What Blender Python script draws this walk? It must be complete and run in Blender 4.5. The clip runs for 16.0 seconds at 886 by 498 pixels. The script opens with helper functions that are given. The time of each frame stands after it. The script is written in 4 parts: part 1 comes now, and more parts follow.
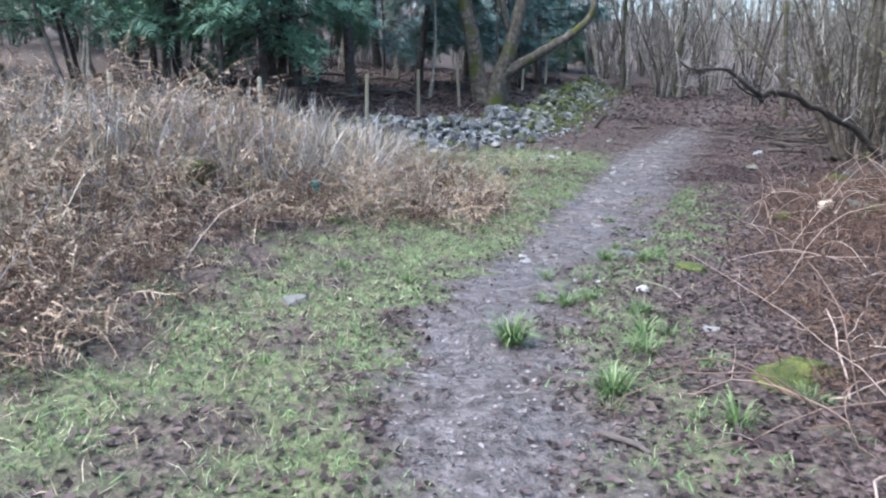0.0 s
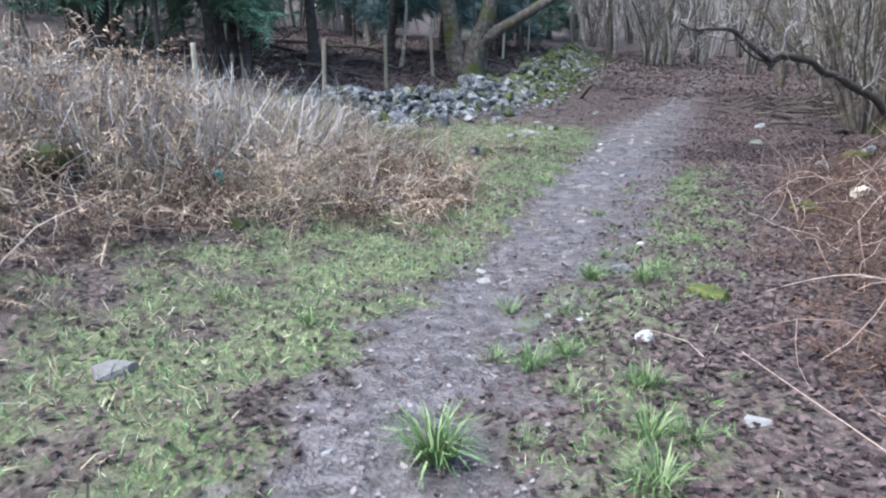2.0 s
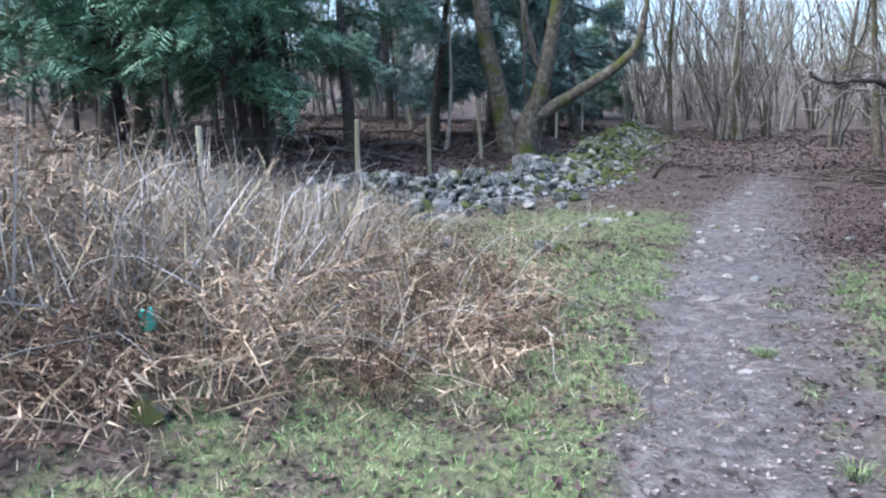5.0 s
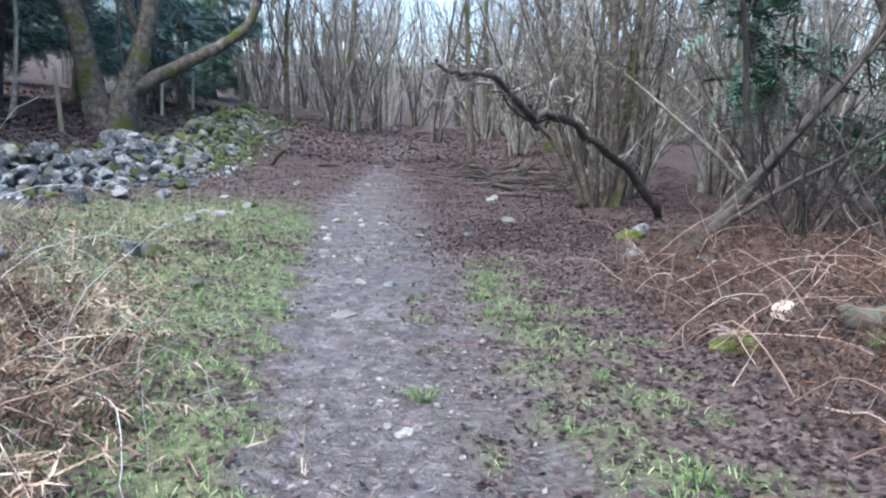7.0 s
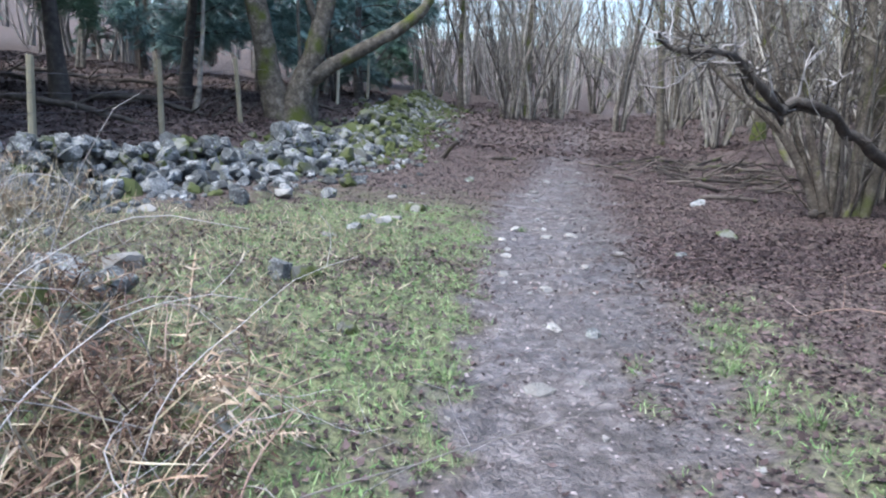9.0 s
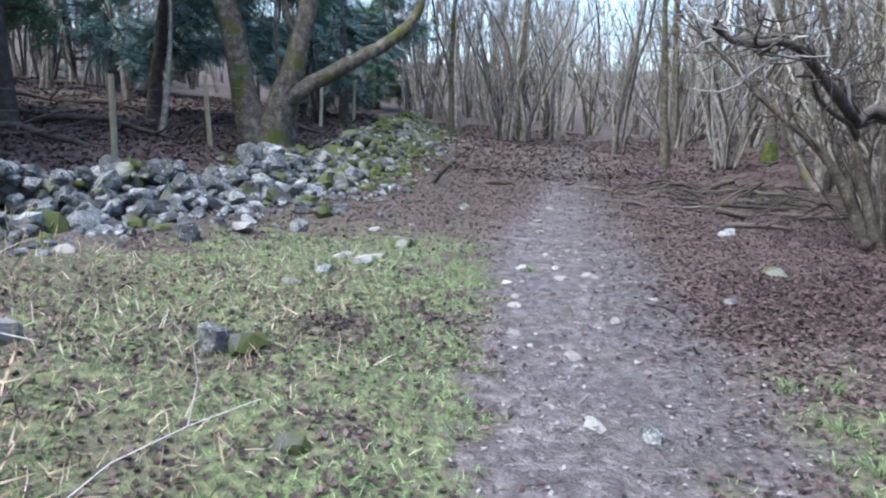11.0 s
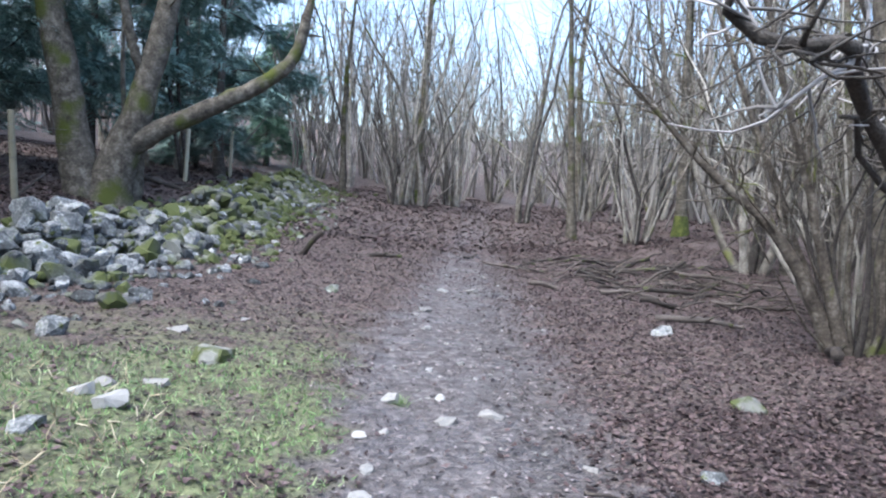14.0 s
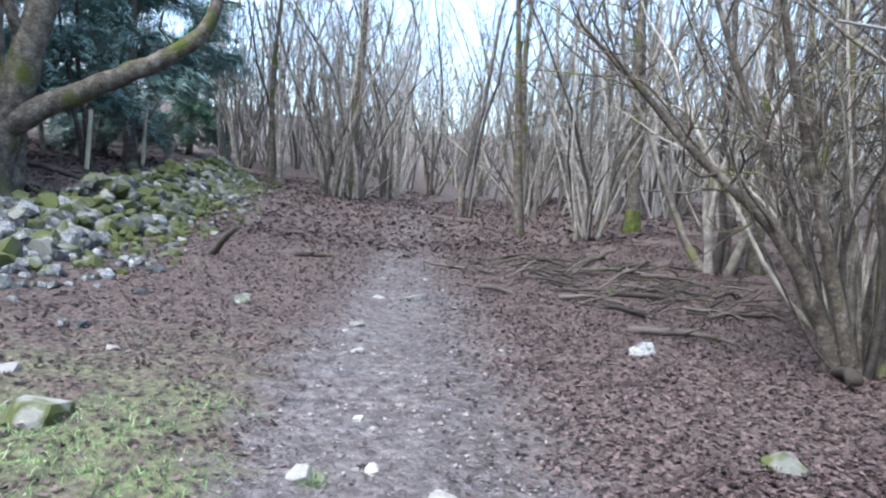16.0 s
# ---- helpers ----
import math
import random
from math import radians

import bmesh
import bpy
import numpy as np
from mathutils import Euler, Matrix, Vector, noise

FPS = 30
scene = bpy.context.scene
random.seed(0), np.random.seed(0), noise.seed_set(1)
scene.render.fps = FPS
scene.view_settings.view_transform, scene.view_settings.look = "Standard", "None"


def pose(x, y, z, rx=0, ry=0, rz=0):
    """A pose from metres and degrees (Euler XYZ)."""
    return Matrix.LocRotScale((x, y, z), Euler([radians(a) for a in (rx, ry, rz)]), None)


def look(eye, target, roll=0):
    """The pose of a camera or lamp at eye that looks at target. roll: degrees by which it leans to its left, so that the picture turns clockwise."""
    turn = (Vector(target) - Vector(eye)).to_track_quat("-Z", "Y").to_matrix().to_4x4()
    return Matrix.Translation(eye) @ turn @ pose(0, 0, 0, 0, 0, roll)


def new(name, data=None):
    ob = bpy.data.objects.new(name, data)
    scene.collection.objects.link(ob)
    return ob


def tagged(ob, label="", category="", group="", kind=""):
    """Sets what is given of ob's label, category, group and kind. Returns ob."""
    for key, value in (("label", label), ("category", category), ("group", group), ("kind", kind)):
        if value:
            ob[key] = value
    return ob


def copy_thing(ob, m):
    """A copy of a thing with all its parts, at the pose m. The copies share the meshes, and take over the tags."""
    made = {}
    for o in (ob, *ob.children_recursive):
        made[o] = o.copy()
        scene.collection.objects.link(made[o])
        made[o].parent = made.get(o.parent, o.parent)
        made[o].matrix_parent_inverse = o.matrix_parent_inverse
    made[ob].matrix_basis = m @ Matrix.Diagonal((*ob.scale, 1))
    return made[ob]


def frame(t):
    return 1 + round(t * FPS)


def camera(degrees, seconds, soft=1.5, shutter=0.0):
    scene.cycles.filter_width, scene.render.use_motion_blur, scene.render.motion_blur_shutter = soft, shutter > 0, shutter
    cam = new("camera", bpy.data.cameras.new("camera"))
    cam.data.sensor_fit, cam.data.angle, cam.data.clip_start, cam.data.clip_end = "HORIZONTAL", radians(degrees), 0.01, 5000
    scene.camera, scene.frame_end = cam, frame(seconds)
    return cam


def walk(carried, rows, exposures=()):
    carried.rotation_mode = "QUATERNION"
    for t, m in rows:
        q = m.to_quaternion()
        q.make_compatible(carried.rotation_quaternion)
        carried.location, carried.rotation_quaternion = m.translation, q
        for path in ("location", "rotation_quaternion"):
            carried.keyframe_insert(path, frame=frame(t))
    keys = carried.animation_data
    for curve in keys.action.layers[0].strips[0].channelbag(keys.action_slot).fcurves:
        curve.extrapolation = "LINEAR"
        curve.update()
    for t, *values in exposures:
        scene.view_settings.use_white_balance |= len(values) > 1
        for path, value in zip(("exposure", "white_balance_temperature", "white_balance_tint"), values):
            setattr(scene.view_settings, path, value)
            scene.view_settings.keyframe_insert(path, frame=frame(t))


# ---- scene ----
cam = camera(65.2, 16.0, soft=2.2)
PATH = [
    (0, (0.095, 0.012, 1.477), (0.061, 1.96, 1.025), -0.0),
    (0.5, (0.205, 0.445, 1.465), (0.433, 2.374, 0.992), 2.4),
    (1, (0.359, 0.936, 1.534), (0.529, 2.889, 1.14), 1.0),
    (1.5, (0.39, 1.466, 1.46), (0.499, 3.42, 1.045), -0.0),
    (2, (0.534, 2.026, 1.37), (0.537, 3.955, 0.842), -0.3),
    (2.5, (0.513, 2.524, 1.373), (0.238, 4.464, 0.969), -2.5),
    (3, (0.429, 3.072, 1.307), (0.168, 5.024, 0.958), -1.0),
    (3.2, (0.426, 3.286, 1.283), (0.113, 5.234, 0.954), -0.9),
    (5.3, (0.326, 5.329, 1.187), (0.286, 7.308, 0.896), -2.5),
    (5.5, (0.248, 5.518, 1.178), (0.308, 7.489, 0.842), -1.9),
    (6, (0.299, 5.906, 1.116), (0.691, 7.815, 0.665), 1.3),
    (6.5, (0.526, 6.296, 1.197), (1.14, 8.176, 0.902), 0.9),
    (7, (0.73, 6.769, 1.101), (1.638, 8.52, 0.769), 1.8),
    (7.5, (0.853, 7.126, 1.166), (1.668, 8.918, 0.81), 2.3),
    (8, (1.133, 7.632, 1.154), (1.835, 9.465, 0.77), 1.9),
    (8.5, (1.129, 7.975, 1.194), (1.409, 9.923, 0.836), -0.8),
    (9, (1.106, 8.532, 1.2), (1.571, 10.438, 0.814), 1.6),
    (9.5, (1.247, 8.877, 1.175), (1.819, 10.754, 0.786), 2.6),
    (10, (1.415, 9.288, 1.227), (1.958, 11.184, 0.894), 1.6),
    (10.2, (1.412, 9.452, 1.18), (1.908, 11.364, 0.87), 0.9),
    (12.3, (2.096, 11.418, 1.07), (2.652, 13.304, 0.705), 3.5),
    (12.5, (2.242, 11.595, 1.059), (2.844, 13.465, 0.686), 3.5),
    (13, (2.381, 12.036, 1.078), (2.919, 13.941, 0.788), 1.3),
    (13.5, (2.515, 12.388, 1.122), (3.295, 14.217, 0.915), 3.7),
    (14, (2.734, 12.735, 1.142), (3.49, 14.582, 1.013), 3.2),
    (14.5, (2.798, 13.079, 1.043), (3.511, 14.94, 0.875), 2.8),
    (15, (2.9, 13.486, 1.175), (3.737, 15.283, 0.908), 4.6),
    (15.5, (3.213, 13.796, 1.119), (4.165, 15.545, 0.929), 5.2),
    (16, (3.382, 14.25, 1.124), (4.3, 16.022, 0.986), 3.5),
]
walk(cam, [(t, look(eye, target, roll)) for t, eye, target, roll in PATH], exposures=((0, 2.06, 5900, 5.0), (12.5, 2.04, 5900, 5.5), (16, 2.22, 5950, 4.5)))

# ---- light ----
world = bpy.data.worlds.new("overcast_sky")
scene.world = world
world.use_nodes = True
sky = world.node_tree.nodes.new("ShaderNodeTexSky")
sky.sky_type, sky.sun_disc = "NISHITA", False
sky.sun_elevation, sky.sun_rotation = radians(63), radians(-110)
sky.air_density, sky.dust_density, sky.ozone_density = 1.0, 4.0, 1.0
world.node_tree.links.new(sky.outputs[0], world.node_tree.nodes["Background"].inputs[0])
world.node_tree.nodes["Background"].inputs[1].default_value = 0.15
sun = new("sun", bpy.data.lights.new("sun", "SUN"))
sun.data.energy, sun.data.angle, sun.data.color = 0.9, radians(50), (1.0, 0.99, 0.975)
sun.matrix_world = look((-14, 4, 34), (2, 10, 0))

# ---- plan ----
RNG = np.random.default_rng(7)


def sstep(a, b, v):
    t = np.clip((np.asarray(v, float) - a) / (b - a), 0, 1)
    return t * t * (3 - 2 * t)


def smooth_table(ys, vs, width):
    grid = np.arange(-60, 320, 0.25)
    raw = np.interp(grid, ys, vs)
    n = int(width / 0.25)
    k = np.hanning(2 * n + 1)
    soft_vals = np.convolve(np.pad(raw, n, mode="edge"), k / k.sum(), mode="valid")
    return lambda y: np.interp(y, grid, soft_vals)


path_x = smooth_table([-60, 0, 3, 4.5, 5.7, 6.9, 8.5, 9.9, 11.5, 13, 14.6, 17, 19.3, 21, 22.5, 27.3, 30, 35, 40, 80],
                      [0.2, 0.25, 0.3, 0.3, 0.5, 0.95, 1.75, 2.2, 2.7, 3.3, 3.9, 4.8, 5.6, 6.4, 7.15, 9.3, 10.5, 12.9, 16, 50], 1.0)
path_hw = smooth_table([-60, 4, 7, 10, 14, 20, 28, 35, 60], [0.55, 0.5, 0.58, 0.78, 0.98, 1.02, 0.66, 0.4, 0.35], 1.5)
base_z = smooth_table([-60, 0, 5, 10, 14, 18, 23, 27, 35, 45, 55, 70, 90, 120, 320],
                      [0.1, -0.12, -0.24, -0.43, -0.48, -0.38, -0.24, 0.0, 0.72, 1.4, 2.3, 4.6, 8.0, 12.5, 18.0], 2.5)
wall_x = smooth_table([-60, 12, 15, 18.8, 22, 27, 38, 42], [-40, -10, -6, -1.9, 1.0, 3.4, 7.0, 8.5], 1.5)
bracken_x = smooth_table([2.5, 3.2, 4, 7, 8.3, 9, 10.8, 12, 13, 14.5, 17], [-6, -2.7, -2.0, -2.2, -0.9, 0.35, 1.1, 1.15, 0.6, -0.5, -3.2], 0.5)
bracken_rx = smooth_table([0, 3.6, 8.5, 11, 14], [1.6, 1.75, 3.4, 4.8, 6.6], 0.8)


def waves(x, y, s, seed):
    r = np.random.default_rng(seed)
    out = np.zeros_like(np.asarray(x, float) + np.asarray(y, float))
    for i in range(7):
        a, p, f = r.uniform(0, 6.283), r.uniform(0, 6.283), r.uniform(0.6, 1.7) / s
        out = out + np.sin((x * math.cos(a) + y * math.sin(a)) * 6.283 * f + p)
    return out / 3.7


def ground_z(x, y):
    x, y = np.asarray(x, float), np.asarray(y, float)
    d = x - path_x(y)
    hw = path_hw(y)
    z = base_z(y) + 0.0 * x
    z = z + 0.17 * sstep(0.9, 3.2, -d) + 0.05 * np.clip(-d - 3, 0, 9)
    behind = np.clip(wall_x(y) - x, 0, 45)
    z = z + 0.075 * behind * sstep(14, 19, y)
    z = z + 0.14 * sstep(2.0, 4.5, d) * (1 - sstep(11, 15, y)) + 0.16 * np.clip(d - 4, 0, 4) * sstep(20, 25, y) + 0.05 * np.clip(d - 8, 0, 25)
    z = z + 0.5 * sstep(2.3, 5.5, -d) * sstep(2, 4, y) * (1 - sstep(10.5, 15, y))
    z = z - 0.05 * (1 - sstep(hw * 0.6, hw + 0.35, np.abs(d)))
    rough = sstep(hw * 0.7, hw + 0.5, np.abs(d))
    z = z + waves(x, y, 2.3, 3) * 0.035 * rough + waves(x, y, 0.7, 4) * (0.008 + 0.014 * rough) + waves(x, y, 0.27, 5) * 0.010 + waves(x, y, 0.14, 6) * 0.006
    return z


def masks(x, y):
    """path, grass and straw at a place."""
    d = x - path_x(y)
    hw = path_hw(y)
    wob = waves(x, y, 0.9, 11) * 0.13 + waves(x, y, 0.3, 12) * 0.09
    edge = 0.16 + 0.25 * sstep(14, 22, y) + 0.2 * (d > 0)
    path = (1 - sstep(hw - edge, hw + edge, np.abs(d) + wob * 1.3)) * (1 - 0.35 * sstep(20, 30, y))
    strip = np.exp(-((d - 0.38 - 0.1 * wob) / 0.16) ** 2) * sstep(-0.1, 0.45, waves(x, y, 0.9, 15) + 0.25 * waves(x, y, 0.25, 16)) * sstep(5.5, 7, y) * (1 - sstep(12.5, 14, y))
    path = path * (1 - 0.75 * strip)
    near = 1 - sstep(17.5, 21.5, y + wob * 5)
    wide = 1.6 * sstep(9.5, 13, y)
    left = sstep(-0.3, 0.1, -d - hw + wob) * (1 - sstep(1.7 + wide, 2.6 + wide, -d - hw + wob * 4))
    right = 0.75 * sstep(-0.3, 0.1, d - hw + wob) * (1 - sstep(0.5, 1.3, d - hw + wob * 3)) * (1 - sstep(12.5, 15, y))
    straw = 0.75 * sstep(0.6, 1.7, -d - hw + wob * 3) * sstep(8.5, 10.5, y) * (1 - sstep(16.5, 19, y + wob * 4)) * sstep(-4.5, -2.5, x)
    patch = sstep(-0.75, 0.75, waves(x, y, 1.5, 13) + 0.55 * waves(x, y, 0.4, 14) + 0.45 * sstep(5, 9, y) + 0.3 * (d < 0))
    grass = np.maximum(np.maximum(left, right) * near * (0.12 + 0.88 * patch), 0.9 * strip)
    grass = np.maximum(grass, straw * 0.75)
    return path, np.clip(grass, 0, 1) * (1 - path), straw


# ---- materials ----
def mat(name, cols, rough=0.8, scale=12.0, fine=90.0, bump=0.3, per="none", hue_noise=0.5, metal=0.0, spec=0.35, swing=False):
    """cols: two or three colours, mixed by noise at two sizes and, where asked for, by piece."""
    m = bpy.data.materials.new(name)
    m.use_nodes = True
    nt = m.node_tree
    n, ln = nt.nodes, nt.links
    b = n["Principled BSDF"]
    b.inputs["Roughness"].default_value, b.inputs["Metallic"].default_value = rough, metal
    b.inputs["Specular IOR Level"].default_value = spec
    co = n.new("ShaderNodeTexCoord")
    a, f = n.new("ShaderNodeTexNoise"), n.new("ShaderNodeTexNoise")
    for t, s in ((a, scale), (f, fine)):
        t.inputs["Scale"].default_value, t.inputs["Detail"].default_value = s, 5
        ln.new(co.outputs["Object"], t.inputs["Vector"])
    mix = n.new("ShaderNodeMix")
    mix.data_type = "FLOAT"
    mix.inputs[0].default_value = 0.4
    ln.new(a.outputs[0], mix.inputs[2])
    ln.new(f.outputs[0], mix.inputs[3])
    fac = mix.outputs[0]
    if swing:
        wide = n.new("ShaderNodeMapRange")
        wide.inputs[1].default_value, wide.inputs[2].default_value = 0.32, 0.68
        ln.new(fac, wide.inputs[0])
        fac = wide.outputs[0]
    if per != "none":
        src = n.new("ShaderNodeNewGeometry").outputs["Random Per Island"] if per == "island" else n.new("ShaderNodeObjectInfo").outputs["Random"]
        m2 = n.new("ShaderNodeMix")
        m2.data_type = "FLOAT"
        m2.inputs[0].default_value = 1 - hue_noise
        ln.new(fac, m2.inputs[2])
        ln.new(src, m2.inputs[3])
        fac = m2.outputs[0]
    ramp = n.new("ShaderNodeValToRGB")
    el = ramp.color_ramp.elements
    lo, hi = (0.33, 0.67) if per == "none" else (0.2, 0.8)
    el[0].position, el[1].position = lo, hi
    el[0].color, el[1].color = (*cols[0], 1), (*cols[-1], 1)
    for i, c in enumerate(cols[1:-1]):
        e = el.new(lo + (hi - lo) * (i + 1) / (len(cols) - 1))
        e.color = (*c, 1)
    ln.new(fac, ramp.inputs[0])
    ln.new(ramp.outputs[0], b.inputs["Base Color"])
    if bump:
        bp = n.new("ShaderNodeBump")
        bp.inputs["Strength"].default_value, bp.inputs["Distance"].default_value = bump, 0.02
        ln.new(f.outputs[0], bp.inputs["Height"])
        ln.new(bp.outputs[0], b.inputs["Normal"])
    return m


def mossy(m, amount, scale=3.0, col=(0.055, 0.066, 0.02)):
    """Adds patches of moss or lichen to a material."""
    nt = m.node_tree
    n, ln = nt.nodes, nt.links
    b = n["Principled BSDF"]
    old = b.inputs["Base Color"].links[0].from_socket
    co = n.new("ShaderNodeTexCoord")
    t = n.new("ShaderNodeTexNoise")
    t.inputs["Scale"].default_value, t.inputs["Detail"].default_value = scale, 6
    ln.new(co.outputs["Object"], t.inputs["Vector"])
    r = n.new("ShaderNodeMapRange")
    r.inputs[1].default_value, r.inputs[2].default_value = 0.62 - amount * 0.3, 0.72 - amount * 0.3
    ln.new(t.outputs[0], r.inputs[0])
    x = n.new("ShaderNodeMix")
    x.data_type = "RGBA"
    ln.new(r.outputs[0], x.inputs[0])
    ln.new(old, x.inputs[6])
    x.inputs[7].default_value = (*col, 1)
    ln.new(x.outputs[2], b.inputs["Base Color"])
    return m


def ground_material():
    m = bpy.data.materials.new("earth")
    m.use_nodes = True
    nt = m.node_tree
    n, ln = nt.nodes, nt.links
    b = n["Principled BSDF"]
    co = n.new("ShaderNodeTexCoord")

    def noise_tex(scale, detail=6):
        t = n.new("ShaderNodeTexNoise")
        t.inputs["Scale"].default_value, t.inputs["Detail"].default_value = scale, detail
        ln.new(co.outputs["Object"], t.inputs["Vector"])
        return t.outputs[0]

    def ramp(src, stops):
        r = n.new("ShaderNodeValToRGB")
        el = r.color_ramp.elements
        el[0].position, el[0].color = stops[0][0], (*stops[0][1], 1)
        el[1].position, el[1].color = stops[-1][0], (*stops[-1][1], 1)
        for p, c in stops[1:-1]:
            el.new(p).color = (*c, 1)
        ln.new(src, r.inputs[0])
        return r.outputs[0]

    def attr(name):
        a = n.new("ShaderNodeAttribute")
        a.attribute_name = name
        return a.outputs["Fac"]

    def blend(f, a, c):
        x = n.new("ShaderNodeMix")
        x.data_type = "RGBA"
        ln.new(f, x.inputs[0])
        ln.new(a, x.inputs[6])
        ln.new(c, x.inputs[7])
        return x.outputs[2]

    dry = ramp(noise_tex(9, 10), [(0.3, (0.033, 0.028, 0.028)), (0.5, (0.078, 0.068, 0.07)), (0.7, (0.155, 0.139, 0.144))])
    damp = ramp(noise_tex(12, 10), [(0.3, (0.022, 0.018, 0.018)), (0.5, (0.058, 0.05, 0.05)), (0.7, (0.13, 0.114, 0.116))])
    mud = blend(attr("damp"), dry, damp)
    leafy = ramp(noise_tex(24, 8), [(0.32, (0.022, 0.016, 0.014)), (0.5, (0.06, 0.043, 0.039)), (0.68, (0.125, 0.093, 0.085))])
    sward = ramp(noise_tex(14, 8), [(0.32, (0.04, 0.038, 0.025)), (0.5, (0.082, 0.093, 0.045)), (0.68, (0.145, 0.16, 0.08))])
    col = blend(attr("sward"), leafy, sward)
    col = blend(attr("mud"), col, mud)
    ln.new(col, b.inputs["Base Color"])
    wet = n.new("ShaderNodeMapRange")
    wet.inputs[1].default_value, wet.inputs[2].default_value = 0.42, 0.62
    wet.inputs[3].default_value, wet.inputs[4].default_value = 0.9, 0.42
    ln.new(noise_tex(1.6, 4), wet.inputs[0])
    rm = n.new("ShaderNodeMix")
    rm.data_type = "FLOAT"
    rm.inputs[2].default_value = 0.92
    ln.new(attr("mud"), rm.inputs[0])
    ln.new(wet.outputs[0], rm.inputs[3])
    ln.new(rm.outputs[0], b.inputs["Roughness"])
    bp = n.new("ShaderNodeBump")
    bp.inputs["Strength"].default_value, bp.inputs["Distance"].default_value = 1.0, 0.045
    ln.new(noise_tex(28, 8), bp.inputs["Height"])
    ln.new(bp.outputs[0], b.inputs["Normal"])
    return m


M_GROUND = ground_material()
M_STONE = mossy(mossy(mat("limestone", [(0.024, 0.026, 0.028), (0.075, 0.08, 0.084), (0.27, 0.277, 0.285)], 0.9, 2.5, 14, 0.8, "object", 0.7, swing=True), 0.02, 7, (0.34, 0.35, 0.355)), 0.1, 2.5)
M_RUBBLE = mossy(mossy(mat("limestone_rubble", [(0.024, 0.026, 0.028), (0.075, 0.08, 0.084), (0.27, 0.277, 0.285)], 0.9, 5, 40, 0.8, "island", 0.6, swing=True), 0.02, 7, (0.34, 0.35, 0.355)), 0.2, 1.2)
M_MOSSROCK = mossy(mat("mossy_limestone", [(0.04, 0.0416, 0.0384), (0.104, 0.106, 0.096), (0.224, 0.224, 0.208)], 0.9, 5, 40, 0.5, "object"), 0.62, 1.6)
M_MOSSRUBBLE = mossy(mat("mossy_rubble", [(0.04, 0.0416, 0.0384), (0.104, 0.106, 0.096), (0.224, 0.224, 0.208)], 0.9, 5, 40, 0.5, "island"), 0.68, 1.3)
M_PALE = mat("pale_stone", [(0.116, 0.11, 0.108), (0.208, 0.202, 0.196), (0.347, 0.341, 0.334)], 0.9, 3, 15, 0.6, "object", 0.55, spec=0.2)
M_OAK = mossy(mat("mossy_bark", [(0.03, 0.026, 0.022), (0.085, 0.075, 0.062), (0.18, 0.165, 0.14)], 0.95, 6, 22, 1.0, spec=0.15), 0.28, 1.1, (0.06, 0.07, 0.018))
M_HAZEL = mossy(mat("hazel_bark", [(0.06, 0.053, 0.045), (0.17, 0.155, 0.134), (0.35, 0.33, 0.3)], 0.8, 6, 50, 0.5, "object", 0.6, swing=True), 0.12, 1.5, (0.11, 0.115, 0.04))
M_DARKBARK = mat("dark_bark", [(0.0188, 0.0158, 0.015), (0.045, 0.039, 0.0353), (0.09, 0.0788, 0.0713)], 0.9, 7, 50, 0.8)
M_REDBARK = mossy(mat("peeling_bark", [(0.022, 0.017, 0.014), (0.07, 0.058, 0.047), (0.19, 0.17, 0.145)], 0.85, 5, 25, 1.0), 0.12, 2.0, (0.10, 0.11, 0.03))
M_TWIG = mat("twigs", [(0.13, 0.11, 0.1), (0.26, 0.235, 0.21), (0.44, 0.41, 0.38)], 0.8, 4, 60, 0.0, "island", 0.3)
M_YEW = mat("evergreen_leaves", [(0.0575, 0.122, 0.0834), (0.115, 0.215, 0.144), (0.186, 0.309, 0.209)], 0.6, 1.2, 20, 0.0, "island", 0.5)
M_CEDAR = mat("blue_green_leaves", [(0.0619, 0.112, 0.103), (0.117, 0.196, 0.181), (0.193, 0.294, 0.275)], 0.6, 1.2, 20, 0.0, "island", 0.5)
M_HOLLY = mat("holly_leaves", [(0.02, 0.05, 0.03), (0.045, 0.09, 0.06), (0.09, 0.15, 0.11)], 0.35, 1.2, 20, 0.0, "island", 0.4)
M_BRACKEN = mat("dead_bracken", [(0.06, 0.038, 0.028), (0.165, 0.112, 0.08), (0.32, 0.24, 0.175), (0.48, 0.4, 0.315)], 0.85, 1.0, 30, 0.0, "island", 0.55, swing=True)
# rust bracken; tree shade right of the path is put into its dark tones
M_BRACKEN_R = mat("rust_shade_bracken", [(0.0307, 0.0177, 0.0133), (0.0729, 0.0417, 0.031), (0.138, 0.0874, 0.0619)], 0.85, 1.3, 30, 0.0, "island", 0.5, swing=True)
M_STRAW = mat("dry_grass", [(0.122, 0.0936, 0.0648), (0.259, 0.216, 0.144), (0.432, 0.389, 0.302)], 0.8, 1.4, 30, 0.0, "island", 0.5, swing=True)
M_GRASS = mat("grass_blades", [(0.0541, 0.0929, 0.0327), (0.099, 0.187, 0.0605), (0.18, 0.282, 0.111), (0.342, 0.357, 0.232)], 0.6, 2.2, 30, 0.0, "island", 0.5, swing=True)
M_MUDLEAF = mat("trodden_leaves", [(0.046, 0.0379, 0.0379), (0.092, 0.0781, 0.0803), (0.149, 0.128, 0.132), (0.241, 0.211, 0.217)], 0.8, 1.0, 30, 0.0, "island", 0.25, spec=0.2)
